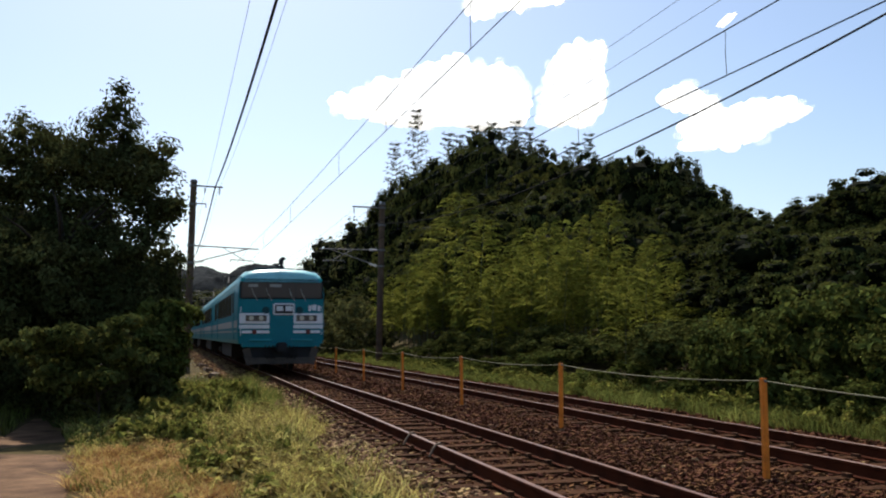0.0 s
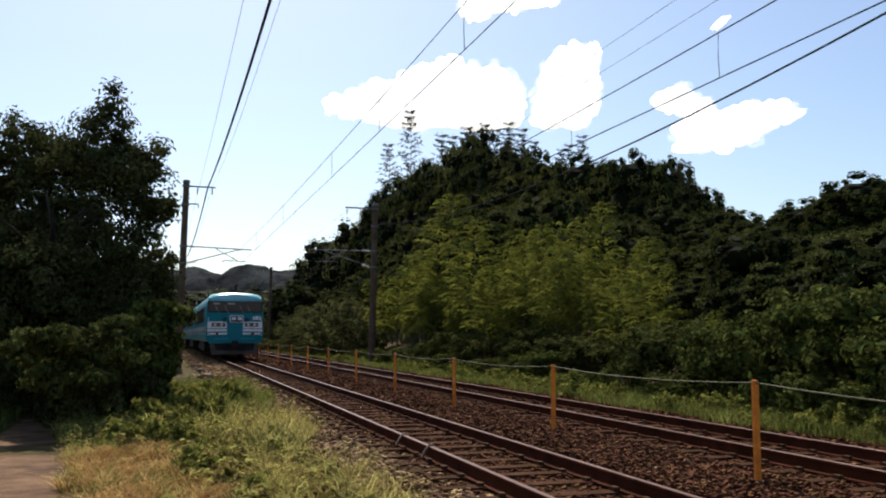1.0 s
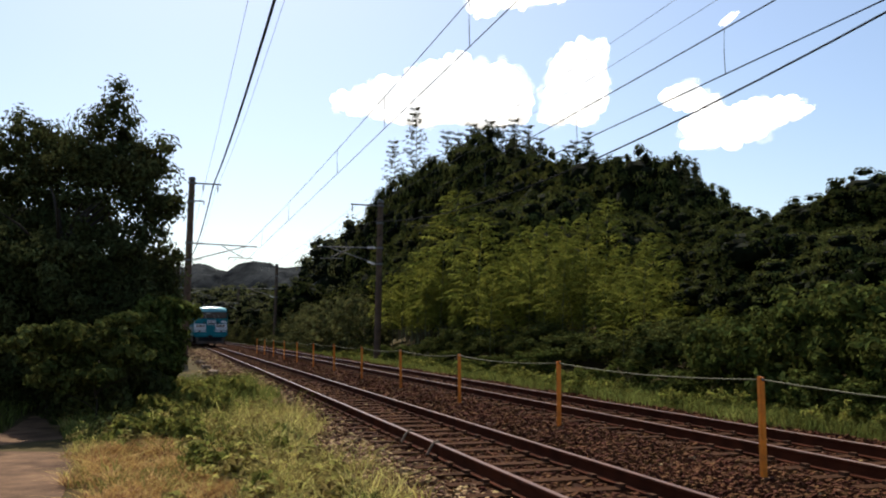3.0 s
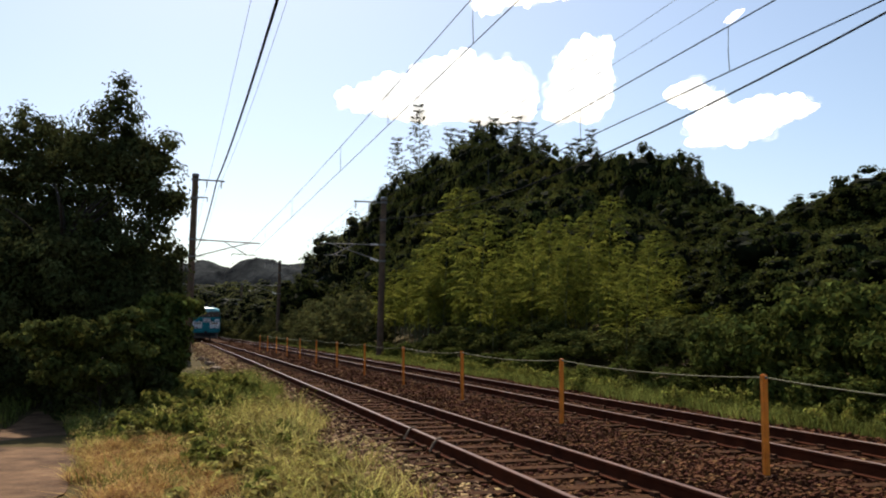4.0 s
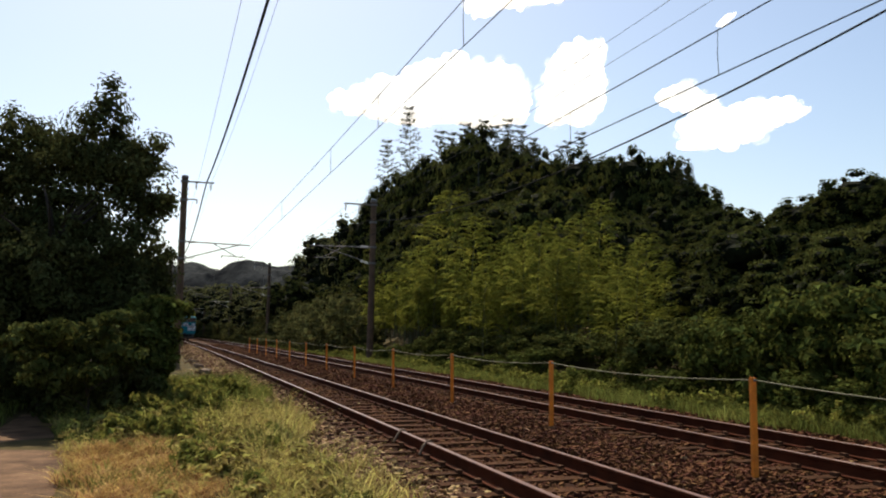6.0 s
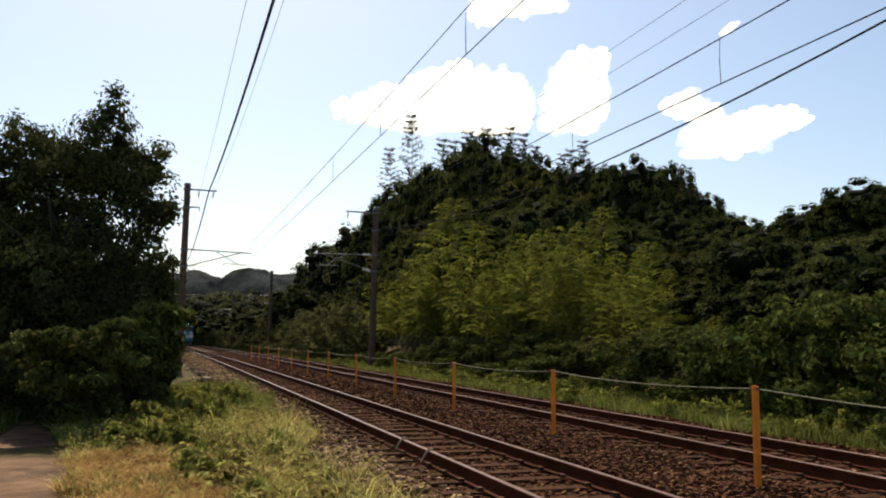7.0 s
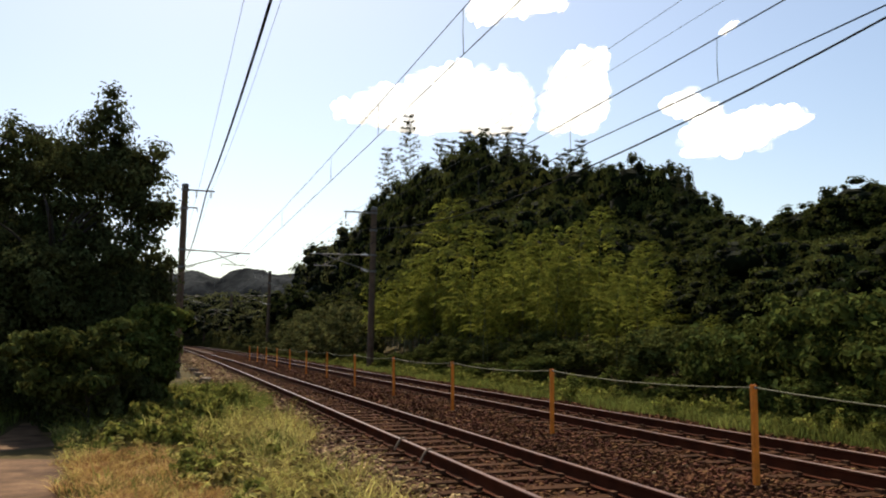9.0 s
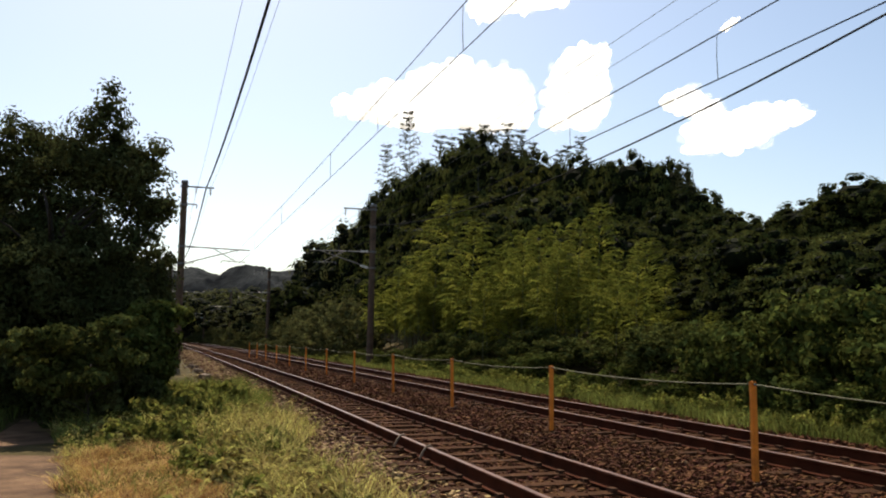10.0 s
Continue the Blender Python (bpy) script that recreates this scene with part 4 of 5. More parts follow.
def build_left_bush():
    rng = np.random.default_rng(61)
    spec = [((-5.8, 15.2), [(0.15, 0.2, 1.35, 0.95, 0.8, 0.4), (-0.15, -0.2, 1.62, 0.6, 0.6, 0.22), (0.7, 0.2, 1.55, 0.75, 0.6, 0.25), (0.1, -0.2, 1.75, 0.9, 0.5, 0.15), (0.0, -0.3, 0.55, 0.75, 0.7, 0.55), (-0.1, -0.5, 1.05, 1.15, 0.5, 0.25)], "leaf_shrub"),
            ((-5.55, 17.4), [(0, 0, 0.9, 0.45, 0.8, 0.9), (0.40, 0.2, 2.0, 0.36, 0.4, 0.22), (0.0, 0.2, 1.9, 0.5, 0.5, 0.4), (0.2, 0.1, 1.35, 0.35, 0.4, 0.5)], "leaf_kudzu"),
            ((-6.3, 16.3), [(0, 0, 0.8, 1.0, 0.7, 0.9), (-0.6, -0.1, 1.3, 0.7, 0.5, 0.5), (0.7, 0, 0.6, 0.6, 0.6, 0.6)], "leaf_dark"),
            # three dark bushes added to fill what is only shade under the trees
            ((-9.6, 20.3), [(0, 0, 0.8, 1.3, 0.7, 1.0), (0.4, 0, 1.5, 0.9, 0.6, 0.7)], "leaf_dark"),
            ((-11.6, 19.8), [(0, 0, 0.8, 1.3, 0.7, 1.0), (0.3, 0, 1.6, 1.0, 0.6, 0.8)], "leaf_dark"),
            ((-8.0, 20.6), [(0, 0, 0.8, 1.1, 0.7, 1.0), (0.2, 0, 1.5, 0.9, 0.6, 0.7)], "leaf_dark")]
    sprays = [(rng.uniform(-0.8, 0.1 + 0.1 * (k % 12)), rng.uniform(-0.8, 0.4), 0.75 + 0.10 * (k % 12), rng.uniform(0.3, 0.5), rng.uniform(0.3, 0.5), 0.05) for k in range(20)]
    spec[0] = (spec[0][0], spec[0][1][:2] + sprays * 2, spec[0][2])
    for (x, y), lob, mat in spec:
        bush = thing("bush", Matrix.Translation((x, y, ground_z(x, y))), "dense broadleaf bush with layered sprays of leaves", "bush", "bushes under the trees")
        link_mesh("trunk", *trunk_arrays(rng, 1.2, 0.03, 8, 0.7), M["bark"], bush, smooth=True)
        layered = mat == "leaf_shrub"     # the front one shows single sprays
        link_mesh("foliage", *(crown_arrays(rng, lob, 250, 30, 0.125, 0.105, 0.3) if layered else crown_arrays(rng, lob, 210, 46, 0.135, 0.16, 0.5)), M[mat], bush)


def build_weeds():
    """Leafy green weeds that run from the bush down the bank."""
    rng = np.random.default_rng(88)
    weed = thing("weed", Matrix(), "low leafy green weed on the bank", "weed", "weeds on the bank")
    link_mesh("foliage", *crown_arrays(rng, [(0, 0, 0.45, 0.5, 0.5, 0.45), (0.2, 0.1, 0.75, 0.25, 0.25, 0.25)], 22, 14, 0.24, 0.2, 0.3), M["leaf_weed"], weed)
    link_mesh("stalk", *tube_arrays([(0, 0, -0.1), (0.02, 0, 0.4), (0.0, 0.03, 0.8)], [0.015, 0.012, 0.006], 5), M["culm"], weed)
    pale = thing("weed", Matrix(), "yellow-green leafy weed among the bank grass", "weed", "weeds on the bank")
    link_mesh("foliage", *crown_arrays(rng, [(0, 0, 0.4, 0.55, 0.55, 0.4), (0.15, -0.1, 0.75, 0.3, 0.3, 0.25)], 16, 14, 0.22, 0.24, 0.2), M["grass"], pale)
    link_mesh("stalk", *tube_arrays([(0, 0, -0.1), (0.02, 0, 0.4), (0.0, 0.03, 0.8)], [0.015, 0.012, 0.006], 5), M["culm"], pale)
    first, second = True, True
    for k in range(120):      # thick below the bush, thinner down the bank
        y = rng.uniform(13.2, 23)
        x = -4.75 - 0.27 * (y - 14) + abs(rng.normal(0, 0.75))
        if x * N.x + y * N.y > 1.6:
            continue
        h = rng.uniform(0.22, 0.62) * (1.0 if y > 15 else 0.75)
        place(weed, x, y, h, h * rng.uniform(0.8, 1.3), rng.uniform(0, 6.28), keep=first, sink=0.04)
        first = False
    for k in range(190):
        (x, y), o, s = [v[0] for v in spots(rng, 1, -1.4, 1.7, 7.5, 19.0, 1.2)]
        if x < -3.3 - 0.42 * max(0.0, y - 9.3) or ((o + 0.6) / 1.1) ** 2 + ((s - 10.3) / 3.0) ** 2 < 0.8:
            continue
        h = rng.uniform(0.14, 0.36)
        if rng.uniform() < 0.22:
            place(weed, x, y, h, h * rng.uniform(1.0, 1.5), rng.uniform(0, 6.28), sink=0.03)
        else:
            place(pale, x, y, h, h * rng.uniform(1.0, 1.6), rng.uniform(0, 6.28), keep=second, sink=0.03)
            second = False
    lobes = []
    for k in range(240):
        p = at(rng.uniform(9.2, 11.3), 6 + 52 * rng.uniform(0, 1) ** 1.3)
        h = rng.uniform(0.18, 0.55)
        lobes.append((p.x, p.y, ground_z(p.x, p.y) + h * 0.55, h * 0.5, h * 0.5, h * 0.45))
    tagged(link_mesh("verge_weeds", *crown_arrays(rng, lobes, 3600, 10, 0.085, 0.07, 0.3), M["leaf_weed"]), "low leafy green weeds on the verge", "weeds", kind="stuff")


def build_verge_bushes():
    nrng = np.random.default_rng(70)
    pick = random.Random(71)
    kinds = []
    for k in range(4):
        b = thing("bush", Matrix(), "bright green creeper with broad leaves beside the far verge" if k < 3 else "dark green shrub under the bamboo", "bush",
                  "creeper bushes on the verge" if k < 3 else "shrubs under the bamboo")
        link_mesh("trunk", *trunk_arrays(nrng, 0.6, 0.012, 6, 0.3), M["bark"], b, smooth=True)
        link_mesh("foliage", *crown_arrays(nrng, round_lobes(nrng, 7, 0.1), 85, 34, 0.072, 0.11, 0.6), M["leaf_kudzu" if k < 3 else "leaf_wood_dark"], b)
        kinds.append(b)
    for k in range(2):
        b = thing("bush", Matrix(), "olive green shrub along the far line", "bush", "shrubs along the far line")
        link_mesh("trunk", *trunk_arrays(nrng, 0.6, 0.012, 6, 0.3), M["bark"], b, smooth=True)
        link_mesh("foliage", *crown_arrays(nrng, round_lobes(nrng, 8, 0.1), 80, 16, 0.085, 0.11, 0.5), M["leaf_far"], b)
        kinds.append(b)
    used = set()
    rows = [(pick.uniform(10.3, 11.5), s, pick.uniform(0.9, 1.9), 2.6) for s in np.arange(62, 250, 3.6)]
    rows += [(pick.uniform(11.3, 12.8), s, pick.uniform(2.2, 4.2), 4.4) for s in np.arange(58, 200, 3.6)]
    rows += [(pick.uniform(12.1, 12.9), s, pick.uniform(0.9, 1.6), 2.4) for s in np.arange(14, 44, 2.4)]
    rows += [(11.2, s, pick.uniform(0.5, 1.1), 1.5) for s in np.arange(19, 62, 2.6)]
    rows += [(11.6, 8.6, 1.9, 2.4), (11.3, 10.2, 2.0, 2.3), (11.5, 11.8, 2.2, 2.4), (11.2, 6.9, 2.0, 2.3), (10.6, 12.6, 0.9, 1.5), (10.4, 11.6, 0.8, 1.4), (10.9, 13.8, 1.0, 1.5), (11.5, 13.4, 2.4, 2.4), (11.8, 15.2, 2.35, 2.3), (11.4, 16.9, 2.0, 2.0), (12.0, 18.6, 1.5, 2.0), (12.2, 20.6, 1.6, 2.4)]
    for o, s, h, w in rows:
        p = at(o + pick.uniform(-0.25, 0.25), float(s) + pick.uniform(-0.5, 0.5))
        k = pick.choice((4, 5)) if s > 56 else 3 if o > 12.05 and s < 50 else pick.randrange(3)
        place(kinds[k], p.x, p.y, h, w, pick.uniform(0, 6.28), keep=k not in used, sink=0.05)
        used.add(k)


# ---- distance ----
def build_mountains():
    """Two wooded ridges far behind the bend."""
    for far, tops, label in ((1900.0, [(-0.9, 0.09), (-0.5, 0.085), (-0.285, 0.070), (-0.265, 0.0725), (-0.252, 0.069), (-0.24, 0.0655), (-0.228, 0.072), (-0.212, 0.0765), (-0.198, 0.073),
                                       (-0.18, 0.0695), (-0.15, 0.071), (-0.1, 0.06), (0.2, 0.05), (0.9, 0.05)], "hazy dark wooded mountain ridge"),
                             (900.0, [(-0.9, 0.05), (-0.28, 0.045), (-0.25, 0.05), (-0.22, 0.042), (-0.19, 0.05), (-0.1, 0.045), (0.9, 0.03)], "wooded foothills below the ridge")):
        xs = np.concatenate([np.linspace(-0.9, -0.36, 40), np.linspace(-0.355, -0.05, 330), np.linspace(-0.04, 0.9, 40)])
        verts, rows = [], 34
        for j in range(rows):
            k = j / (rows - 1)
            for tx in xs:
                y = far * (0.82 + 0.30 * k)
                h = ridge(tx, tops) * far * math.sin(min(1.0, k / 0.6) * math.pi / 2) ** 0.8 * (1 if k <= 0.6 else 1 - 0.8 * (k - 0.6))
                h += far * 0.0022 * noise.noise((tx * 120, k * 9, far)) + far * 0.006 * noise.noise((tx * 40, k * 5, far)) * (1 - 0.6 * k) - far * 0.001 + far * 0.0011 * noise.noise((tx * 420, k * 40, far)) + far * 0.0008 * noise.noise((tx * 900, k * 90, far))
                verts.append((tx * far * (0.9 + 0.15 * k), y, 1.33 + h if j else -6))
        w = len(xs)
        faces = [(j * w + i, j * w + i + 1, (j + 1) * w + i + 1, (j + 1) * w + i) for j in range(rows - 1) for i in range(w - 1)]
        tagged(link_mesh("mountain_ridge", verts, faces, M["hazed_forest"], smooth=True), label, "mountain", kind="structure")


CLOUDS = []


def build_clouds():
    rng = np.random.default_rng(5)
    far = 2600.0
    bm = bmesh.new()
    bmesh.ops.create_icosphere(bm, subdivisions=2, radius=1.0)
    ball = np.array([v.co for v in bm.verts])
    tris = np.array([[v.index for v in f.verts] for f in bm.faces])
    bm.free()
    # centre (run, rise) and puffs (dx, dz, rx, rz) per metre ahead
    spec = [((0.0029, 0.2542), [(-0.0922, -0.0032, 0.0292, 0.0122), (-0.0612, 0.0006, 0.0365, 0.0195), (-0.0178, 0.0069, 0.0402, 0.0243), (0.0163, 0.0157, 0.0377, 0.0280), (0.0566, 0.0113, 0.0335, 0.0274), (0.0783, 0.0018, 0.0170, 0.0256), (0.0441, -0.0159, 0.0487, 0.0146), (-0.0240, -0.0171, 0.0548, 0.0110)]),
            ((0.1481, 0.2718), [(-0.0080, -0.0222, 0.0280, 0.0231), (-0.0139, 0.0095, 0.0158, 0.0183), (0.0050, 0.0254, 0.0231, 0.0183), (0.0250, 0.0318, 0.0103, 0.0146), (0.0157, -0.0063, 0.0195, 0.0316), (-0.0237, -0.0379, 0.0170, 0.0073)]),
            ((0.3197, 0.2345), [(-0.0542, 0.0228, 0.0207, 0.0122), (-0.0340, 0.0140, 0.0170, 0.0097), (-0.0162, -0.0138, 0.0426, 0.0183), (-0.0383, -0.0313, 0.0219, 0.0055), (0.0118, -0.0075, 0.0304, 0.0164), (0.0432, 0.0045, 0.0280, 0.0134), (0.0692, 0.0051, 0.0134, 0.0055), (0.0185, 0.0064, 0.0219, 0.0091)]),
            ((0.0768, 0.3660), [(-0.0293, -0.0047, 0.0170, 0.0122), (-0.0042, 0.0024, 0.0274, 0.0110), (0.0334, 0.0024, 0.0304, 0.0049)]),
            ((0.315, 0.342), [(0.0, 0.0, 0.0042, 0.0022), (0.0060, 0.0026, 0.0028, 0.0012)])]
    for (run, rise), puffs in spec:
        cloud = thing("cloud", Matrix.Translation((run * far, far, EYE[2] + rise * far)), "bright white cumulus cloud in the blue sky", "cloud", "clouds")
        for dx, dz, rx, rz in puffs:
            chunks, thin = [], []
            for k in range(38):
                if k == 0:
                    c, r = (dx, 0, dz), (rx, 0.02, rz)
                else:
                    a = rng.uniform(0, 6.28)
                    f = rng.uniform(0.6, 1.0) if k < 26 else rng.uniform(0.9, 1.12)
                    q = rng.uniform(0.10, 0.34)
                    c, r = (dx + math.cos(a) * rx * f, rng.uniform(-0.01, 0.01), dz + math.sin(a) * rz * f), (min(rx, rz * 2) * q, 0.012, min(rx, rz * 1.4) * q * 1.1)
                bumps = np.array([1 + 0.25 * noise.noise(Vector(p) * 2.3 + Vector((k * 3.0, dx * 90, dz * 70))) + 0.13 * noise.noise(Vector(p) * 6 + Vector((k, dx * 50, 0))) for p in ball])
                (chunks if k < 26 else thin).append(((ball * bumps[:, None] * np.array(r) + np.array(c)) * far, tris))
            puff = tagged(link_mesh("puff", *join_arrays(chunks), M["cloud"], cloud, smooth=True), kind="stuff")
            tagged(link_mesh("wisp", *join_arrays(thin), M["wisp"], puff, "thin translucent cloud edge", smooth=True), kind="stuff")
        CLOUDS.append(cloud)


# ---- train ----
CARS = []
WIDTH, LENGTH = 3.06, 19.6


def body_profile(inset=0.0):
    """Cross-section from the lower left sill over the roof to the lower right sill."""
    h = WIDTH / 2 - inset
    left = [(-h + 0.03, 1.0), (-h, 1.15), (-h, 2.9), (-h + 0.03, 3.2), (-h + 0.11, 3.40), (-h + 0.28, 3.54), (-h + 0.7, 3.62), (0.0, 3.67 - inset * 0.4)]
    return left + [(-x, z) for x, z in reversed(left[:-1])]


def shell(profile, stations, cap_start, cap_end):
    """A skin through cross-sections: stations are (y, scale across, scale up about the sill)."""
    bm = bmesh.new()
    rings = []
    for y, kx, kz in stations:
        rings.append([bm.verts.new((x * kx, y + 0.0, 1.0 + (z - 1.0) * kz)) for x, z in profile])
    n = len(profile)
    for a, b in zip(rings, rings[1:]):
        for k in range(n):
            bm.faces.new((a[k], a[(k + 1) % n], b[(k + 1) % n], b[k]))
    if cap_start:
        bm.faces.new(rings[0])
    if cap_end:
        bm.faces.new(rings[-1])
    return bm


def plate(name, mat, parent, x, y, z, sx, sy, sz, bevel=0.01, label="", turn=None):
    bm = bmesh.new()
    box(bm, x, y, z, sx, sy, sz, bevel, turn)
    return part(name, bm, mat, parent, label)


def build_car(cab):
    car = thing("railcar", Matrix(), "teal and white electric railcar with cab end, leaving" if cab else "teal and white intermediate electric railcar",
                "train car", "cars of the train")
    y0 = 0.12 if cab else 0.0
    stations = ([(y0, 0.955, 0.87), (y0 + 0.06, 0.985, 0.90), (y0 + 0.2, 1.0, 0.94), (y0 + 0.6, 1.0, 0.985)] if cab else [(y0, 0.975, 0.985)]) + [(y0 + 0.9, 1.0, 1.0), (LENGTH - 0.1, 1.0, 1.0), (LENGTH, 0.98, 0.99)]
    body = part("body", shell(body_profile(), stations, True, True), M["teal"], car, "teal painted steel body")
    # roof skin a little proud of the body
    top = [(x, z + 0.012) for x, z in body_profile() if z > 3.35]
    bm = bmesh.new()
    rings = [[bm.verts.new((x * (1.004 if 0 < i < 3 else 0.98), y, z - (0.03 if i in (0, 3) else 0))) for x, z in top] for i, y in enumerate((y0 + (0.9 if cab else -0.03), y0 + 1.0, LENGTH - 0.1, LENGTH))]
    for a, b in zip(rings, rings[1:]):
        for k in range(len(top) - 1):
            bm.faces.new((a[k], a[k + 1], b[k + 1], b[k]))
    bm.faces.new(rings[0])
    part("roof", bm, M["roof_dark"], car, "dull grey-teal roof", smooth=False)
    if cab:
        bm = bmesh.new()
        front = [(x, z + 0.02) for x, z in body_profile() if z > 3.35]
        rings = [[bm.verts.new((x * k, y, z - d)) for x, z in front] for y, k, d in ((y0 - 0.045, 0.955, 0.23), (y0 - 0.02, 0.965, 0.17), (y0 + 0.05, 0.978, 0.11), (y0 + 0.18, 0.99, 0.05), (y0 + 0.36, 1.0, 0.015), (y0 + 0.62, 1.004, 0.0), (y0 + 1.3, 1.004, 0.0))]
        for a, b in zip(rings, rings[1:]):
            for k in range(len(front) - 1):
                bm.faces.new((a[k], a[k + 1], b[k + 1], b[k]))
        bm.faces.new(rings[0])
        part("front_hood", bm, M["roof"], car, "teal front roof dome, sun glare put into its pale colour", smooth=True)
    h = WIDTH / 2
    for side in (-1, 1):
        plate("side_band", M["cream"], car, side * (h + 0.004), LENGTH / 2, 1.70, 0.016, LENGTH - 0.5, 0.26, 0.003, "white side band")
        plate("side_stripe", M["cream"], car, side * (h + 0.004), LENGTH / 2, 1.44, 0.016, LENGTH - 0.5, 0.07, 0.003, "thin white side stripe")
        y = 1.9 if cab else 1.1
        for kind in ("door", "window", "window", "window", "window", "window", "door", "window"):
            if y > LENGTH - 1.6:
                break
            if kind == "door":
                d = plate("door", M["teal"], car, side * (h + 0.002), y + 0.55, 2.05, 0.03, 1.15, 1.86, 0.01, "teal sliding door")
                plate("door_window", M["glass"], d, side * (h + 0.016), y + 0.55, 2.5, 0.012, 0.75, 0.75, 0.004)
                y += 1.6
            else:
                w = plate("window", M["black"], car, side * (h + 0.003), y + 0.95, 2.48, 0.02, 1.8, 0.86, 0.008, "black window frame")
                for k in (-0.45, 0.45):
                    plate("pane", M["glass"], w, side * (h + 0.013), y + 0.95 + k, 2.48, 0.01, 0.82, 0.76, 0.003)
                y += 2.15
        plate("skirt_box", M["underframe"], car, side * 1.1, LENGTH / 2, 0.68, 0.5, 7.5, 0.55, 0.03, "dusty underfloor equipment box")
    for y in (2.9, LENGTH - 2.9):
        bogie = plate("bogie", M["underframe"], car, 0, y, 0.5, 2.0, 2.6, 0.28, 0.04, "dusty bogie frame")
        for wy in (-0.95, 0.95):
            for side in (-1, 1):
                bm = bmesh.new()
                rod(bm, (side * 0.50, y + wy, 0.43), (side * 0.62, y + wy, 0.43), 0.43, sides=24)
                part("wheel", bm, M["underframe"], bogie, "steel wheel")
    for k in range(4):
        plate("air_conditioner", M["roof_dark"], car, 0, 3.4 + 4.3 * k, 3.74, 1.6, 1.5, 0.24, 0.07, "roof air conditioner")
    if not cab:
        # raised diamond pantograph on the roof
        pan = plate("pantograph", M["black"], car, 0, 5.6, 3.88, 1.3, 1.2, 0.08, 0.01, "black folding current collector")
        bm = bmesh.new()
        for side in (-1, 1):
            rod(bm, (side * 0.5, 5.0, 3.9), (side * 0.45, 4.3, 4.4), 0.025)
            rod(bm, (side * 0.45, 4.3, 4.4), (side * 0.4, 5.6, 4.9), 0.02)
            rod(bm, (side * 0.5, 6.2, 3.9), (side * 0.45, 6.9, 4.4), 0.025)
            rod(bm, (side * 0.45, 6.9, 4.4), (side * 0.4, 5.6, 4.9), 0.02)
        rod(bm, (-0.8, 5.6, 4.91), (0.8, 5.6, 4.91), 0.025)
        part("collector_arm", bm, M["black"], pan)
        plate("gangway", M["black"], car, 0, -0.12, 2.0, 0.9, 0.24, 2.0, 0.03, "black gangway bellows")
        return car
    # --- cab end ---
    f = y0 - 0.005
    plate("window_band", M["black"], car, 0, f, 2.885, WIDTH - 0.12, 0.06, 0.62, 0.05, "black windscreen surround")
    for x, w in ((-0.95, 0.90), (0.0, 0.96), (0.95, 0.90)):
        plate("windscreen", M["glass"], car, x, f - 0.028, 2.89, w, 0.012, 0.52, 0.004, "dark windscreen pane")
    for x in (-0.85, -0.35, 0.45, 0.85):
        bm = bmesh.new()
        rod(bm, (x, f - 0.05, 2.52), (x - 0.16, f - 0.05, 2.82), 0.012, sides=6)
        rod(bm, (x - 0.12, f - 0.055, 2.70), (x - 0.20, f - 0.055, 2.95), 0.012, sides=6)
        part("wiper", bm, M["cream"], car, "thin pale wiper")
    for x, w in ((-1.0, 0.34), (-0.22, 0.40)):
        plate("sun_visor", M["cream"], car, x, f - 0.036, 3.05, w, 0.008, 0.10, 0.003, "pale blind behind the windscreen")
    plate("eaves_trim", M["eaves"], car, 0, f + 0.0, 3.25, WIDTH - 0.20, 0.08, 0.16, 0.04, "pale teal front eaves")
    sign = plate("sign_box", M["white"], car, 0.08, f - 0.01, 2.22, 0.76, 0.06, 0.42, 0.05, "white-rimmed sign box")
    plate("sign_panel", M["black"], sign, 0.08, f - 0.035, 2.22, 0.66, 0.03, 0.33, 0.03)
    for k in (-0.15, 0.17):
        plate("sign_bar", M["white"], sign, 0.08 + k, f - 0.05, 2.24, 0.24, 0.02, 0.19, 0.01)
    for x in (-0.55, 0.63):
        bm = bmesh.new()
        rod(bm, (x, f, 2.18), (x, f - 0.04, 2.18), 0.13, 0.12, 20)
        part("vent", bm, M["roof_dark"], car, "round teal vent cover")
    for k, w in ((1.0, 0.09), (1.16, 0.16), (1.33, 0.10)):
        plate("emblem_bar", M["white"], car, k, f - 0.004, 2.25 + (0.03 if w > 0.1 else 0), w, 0.02, 0.2, 0.004, "white emblem shape")
    for side in (-1, 1):
        c = side * 0.945
        panel = plate("lamp_panel", M["white"], car, c, f - 0.01, 1.89, 1.05, 0.06, 0.38, 0.03, "white lamp panel")
        housing = plate("lamp_housing", M["grey_panel"], panel, c - side * 0.06, f - 0.035, 1.90, 0.76, 0.03, 0.24, 0.02)
        for k in (-0.17, 0.17):
            bm = bmesh.new()
            rod(bm, (c - side * 0.06 + k, f - 0.045, 1.90), (c - side * 0.06 + k, f - 0.075, 1.90), 0.09, 0.075, 20)
            part("headlight", bm, M["lens"], panel, "round unlit headlight")
        plate("front_stripe", M["white"], car, c, f - 0.008, 1.60, 1.05, 0.05, 0.13, 0.01, "white front stripe")
        plate("lower_stripe", M["white"], car, c - side * 0.05, f - 0.008, 1.42, 0.95, 0.05, 0.10, 0.01, "white lower stripe")
        bm = bmesh.new()
        rod(bm, (c, f - 0.03, 1.42), (c, f - 0.07, 1.42), 0.085, 0.07, 18)
        part("tail_lamp", bm, M["red"], car, "red tail lamp")
        plate("plough_plate", M["plough"], car, side * 1.14, f + 0.08, 0.56, 0.26, 0.06, 0.60, 0.02, "dusty grey skirt plate", Matrix.Rotation(side * 0.25, 4, "Y"))
        bm = bmesh.new()
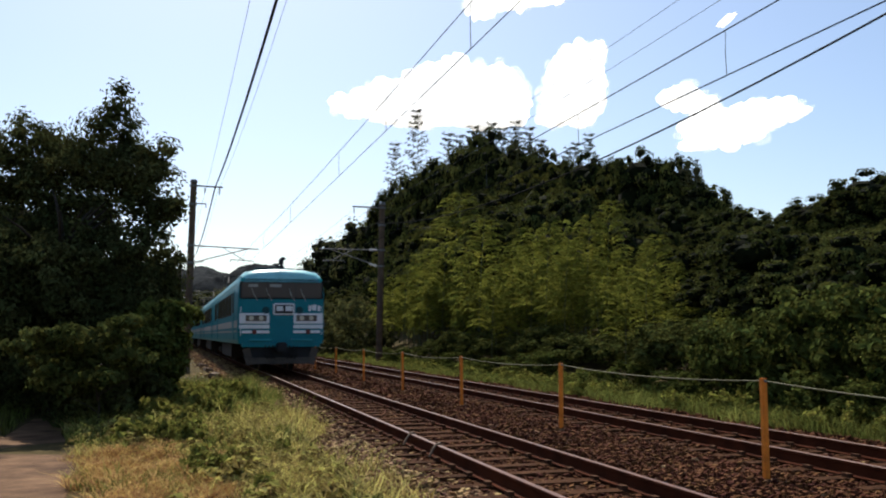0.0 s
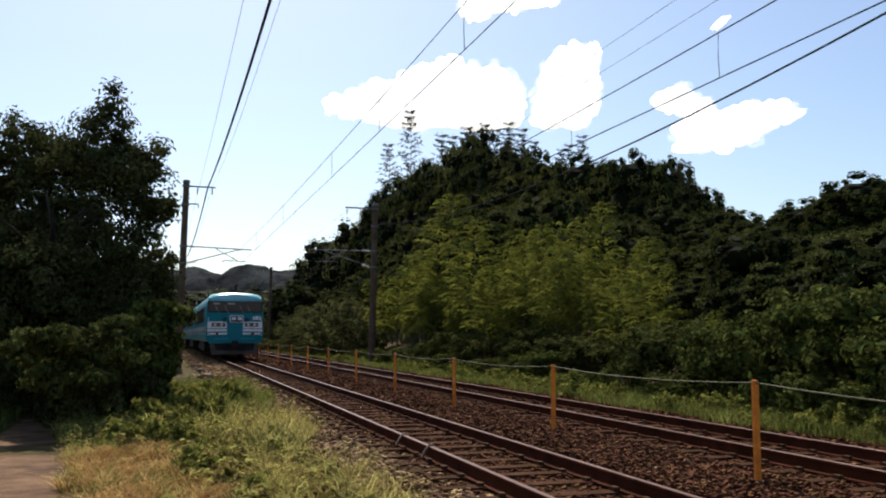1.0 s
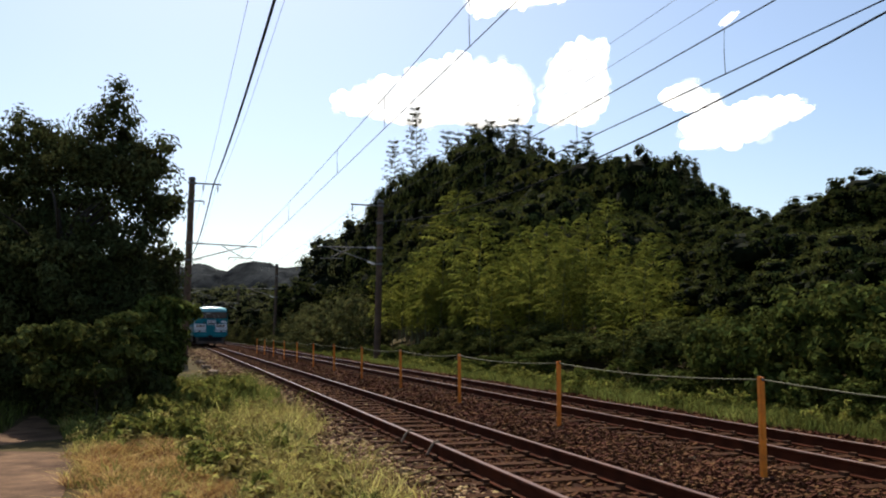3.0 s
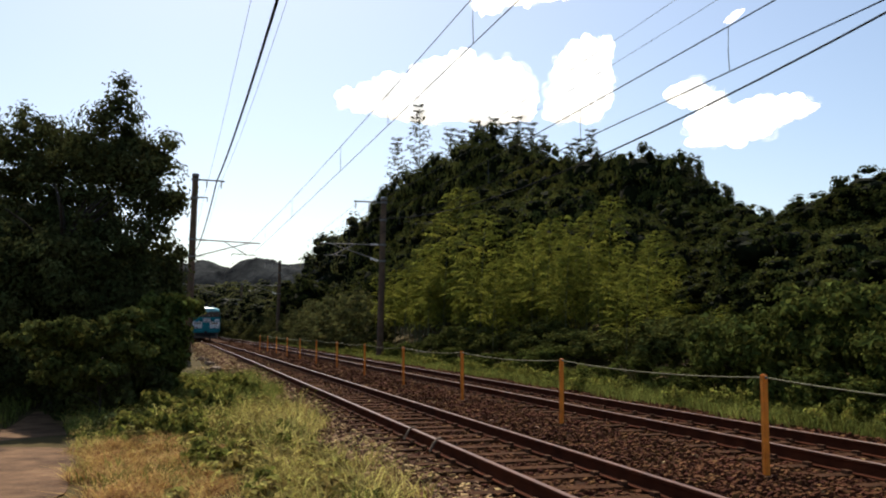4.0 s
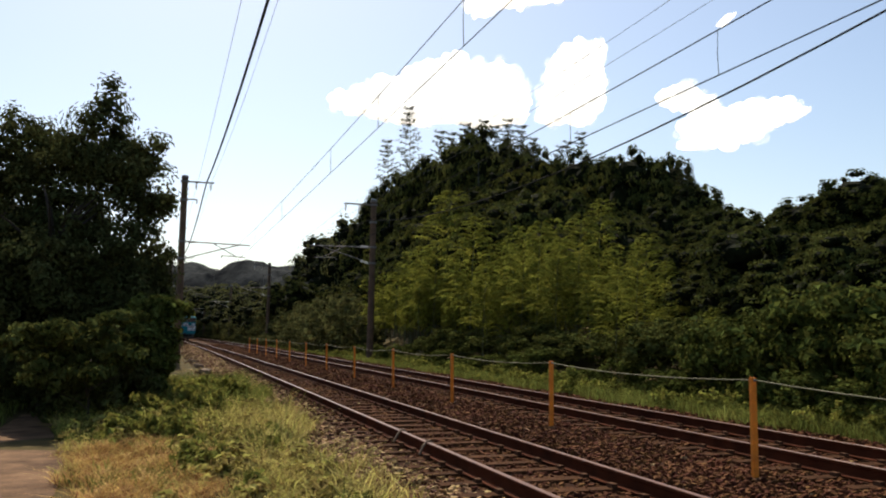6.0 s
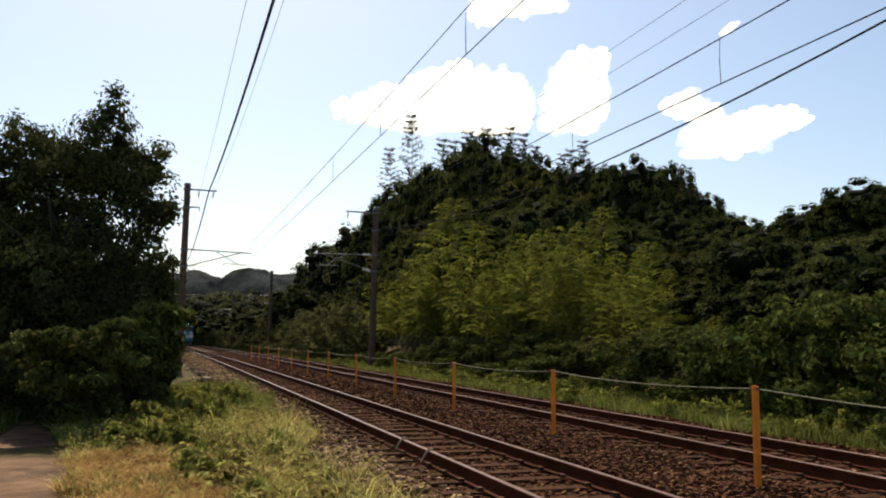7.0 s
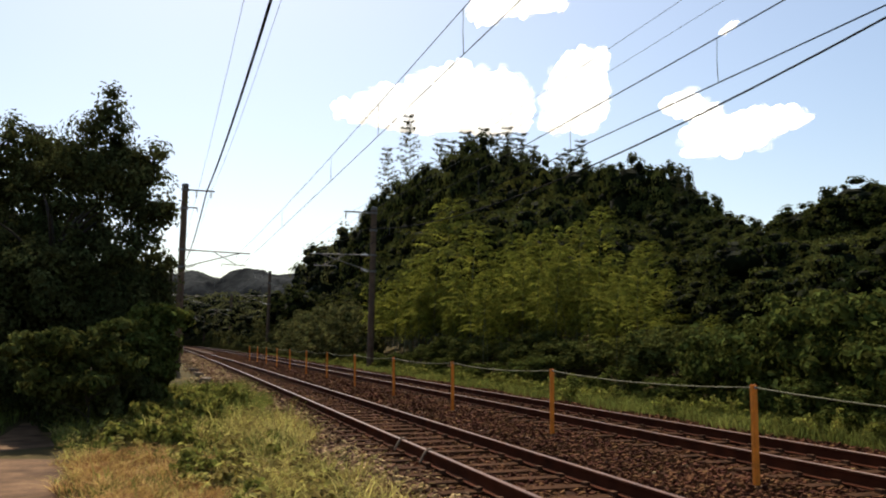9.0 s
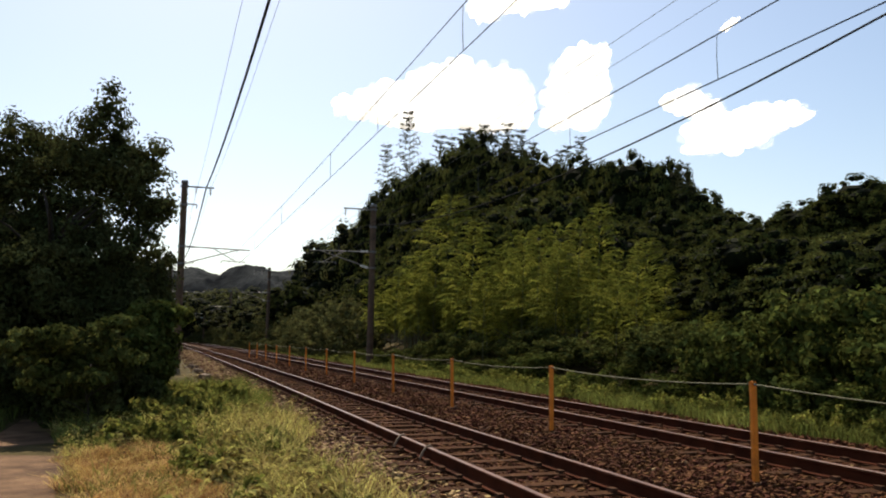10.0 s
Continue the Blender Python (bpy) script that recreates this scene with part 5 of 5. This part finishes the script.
        rod(bm, (side * 1.42, f - 0.03, 1.3), (side * 1.42, f - 0.03, 2.3), 0.015, sides=6)
        part("grab_rail", bm, M["white"], car)
    plate("buffer_beam", M["teal"], car, 0, f + 0.06, 0.98, WIDTH - 0.3, 0.2, 0.2, 0.03)
    for side in (-1, 1):
        plate("front_step", M["eaves"], car, side * 0.72, f - 0.03, 1.14, 0.75, 0.14, 0.07, 0.02, "teal step under the lamps")
        bm = bmesh.new()
        for x in (0.30, 0.42, 0.55):
            rod(bm, (side * x, f - 0.02, 0.95), (side * (x + 0.02), f - 0.10, 0.62), 0.022, sides=8)
            rod(bm, (side * (x + 0.02), f - 0.10, 0.62), (side * (x - 0.08), f + 0.05, 0.48), 0.022, sides=8)
        tagged(part("brake_hose", bm, M["underframe"], car, "hanging brake hoses"), kind="stuff")
    plate("plough", M["plough"], car, 0, f + 0.14, 0.40, 2.3, 0.08, 0.24, 0.03, "dusty brown snow plough", Matrix.Rotation(-0.25, 4, "X"))
    plate("front_gear", M["black"], car, 0, f + 0.3, 0.66, 2.3, 0.25, 0.5, 0.04, "black brake and cable gear")
    bm = bmesh.new()
    box(bm, 0, f - 0.1, 0.88, 0.36, 0.5, 0.34, 0.05)
    rod(bm, (0, f + 0.2, 0.88), (0, f + 1.2, 0.88), 0.1)
    part("coupler", bm, M["black"], car, "black knuckle coupler")
    bm = bmesh.new()
    box(bm, 0, 0.9, 3.74, 0.3, 0.35, 0.14, 0.03)
    rod(bm, (0.05, 0.9, 3.75), (0.05, 0.9, 4.12), 0.03)
    box(bm, 0.05, 0.9, 3.95, 0.17, 0.12, 0.24, 0.03)
    box(bm, -0.14, 0.9, 3.84, 0.22, 0.2, 0.12, 0.03)
    box(bm, 0.12, 0.9, 4.08, 0.16, 0.1, 0.12, 0.03)
    part("antenna", bm, M["black"], car, "black roof antenna and horn")
    return car


def build_train():
    CARS.append(build_car(True))
    middle = build_car(False)
    CARS.append(middle)
    for _ in range(3):
        CARS.append(copy_thing(middle, Matrix()))


def train_place(t):
    """Distance of the rear end along the line."""
    return 33.2 + 19.0 * t - 0.25 * t * t


def motions():
    times = [0.5 * k for k in range(21)]
    for k, car in enumerate(CARS):
        rows = []
        for t in times:
            s = train_place(t) + 20.0 * k
            p = at(LEFT_TRACK, s)
            rows.append((t, Matrix.Translation(p) @ Matrix.Rotation(heading(s + 9.0), 4, "Z")))
        walk(car, rows)
    for ob in CLOUDS:
        p = ob.location.copy()
        walk(ob, [(t, Matrix.Translation(p + Vector((3.4 * (t - 10), 0, 0)))) for t in (0.0, 5.0, 10.0)])


build_ground()
build_mountains()
build_clouds()
build_ballast()
build_path()
for side_o, side, tall, lean in ((0.60, 1, 8.93, 0.022), (10.28, -1, 8.18, 0.020)):
    for k in (0, 1, 2, 3):
        build_pole(side_o, POLE_S + SPAN * k + (0.4 if side < 0 else 0), side, tall, lean)
build_wires()
build_droppers()
build_posts()
build_line_details()
build_wood()
build_bamboo()
build_plumes()
build_lush_plumes()
build_left_trees()
build_left_bush()
build_weeds()
build_verge_bushes()
build_grass()
build_train()
build_track(LEFT_TRACK, "track_1", "rusty rails on weathered wooden sleepers in brown ballast")
build_track(RIGHT_TRACK, "track_2", "rusty rails on weathered wooden sleepers in brown ballast")
motions()
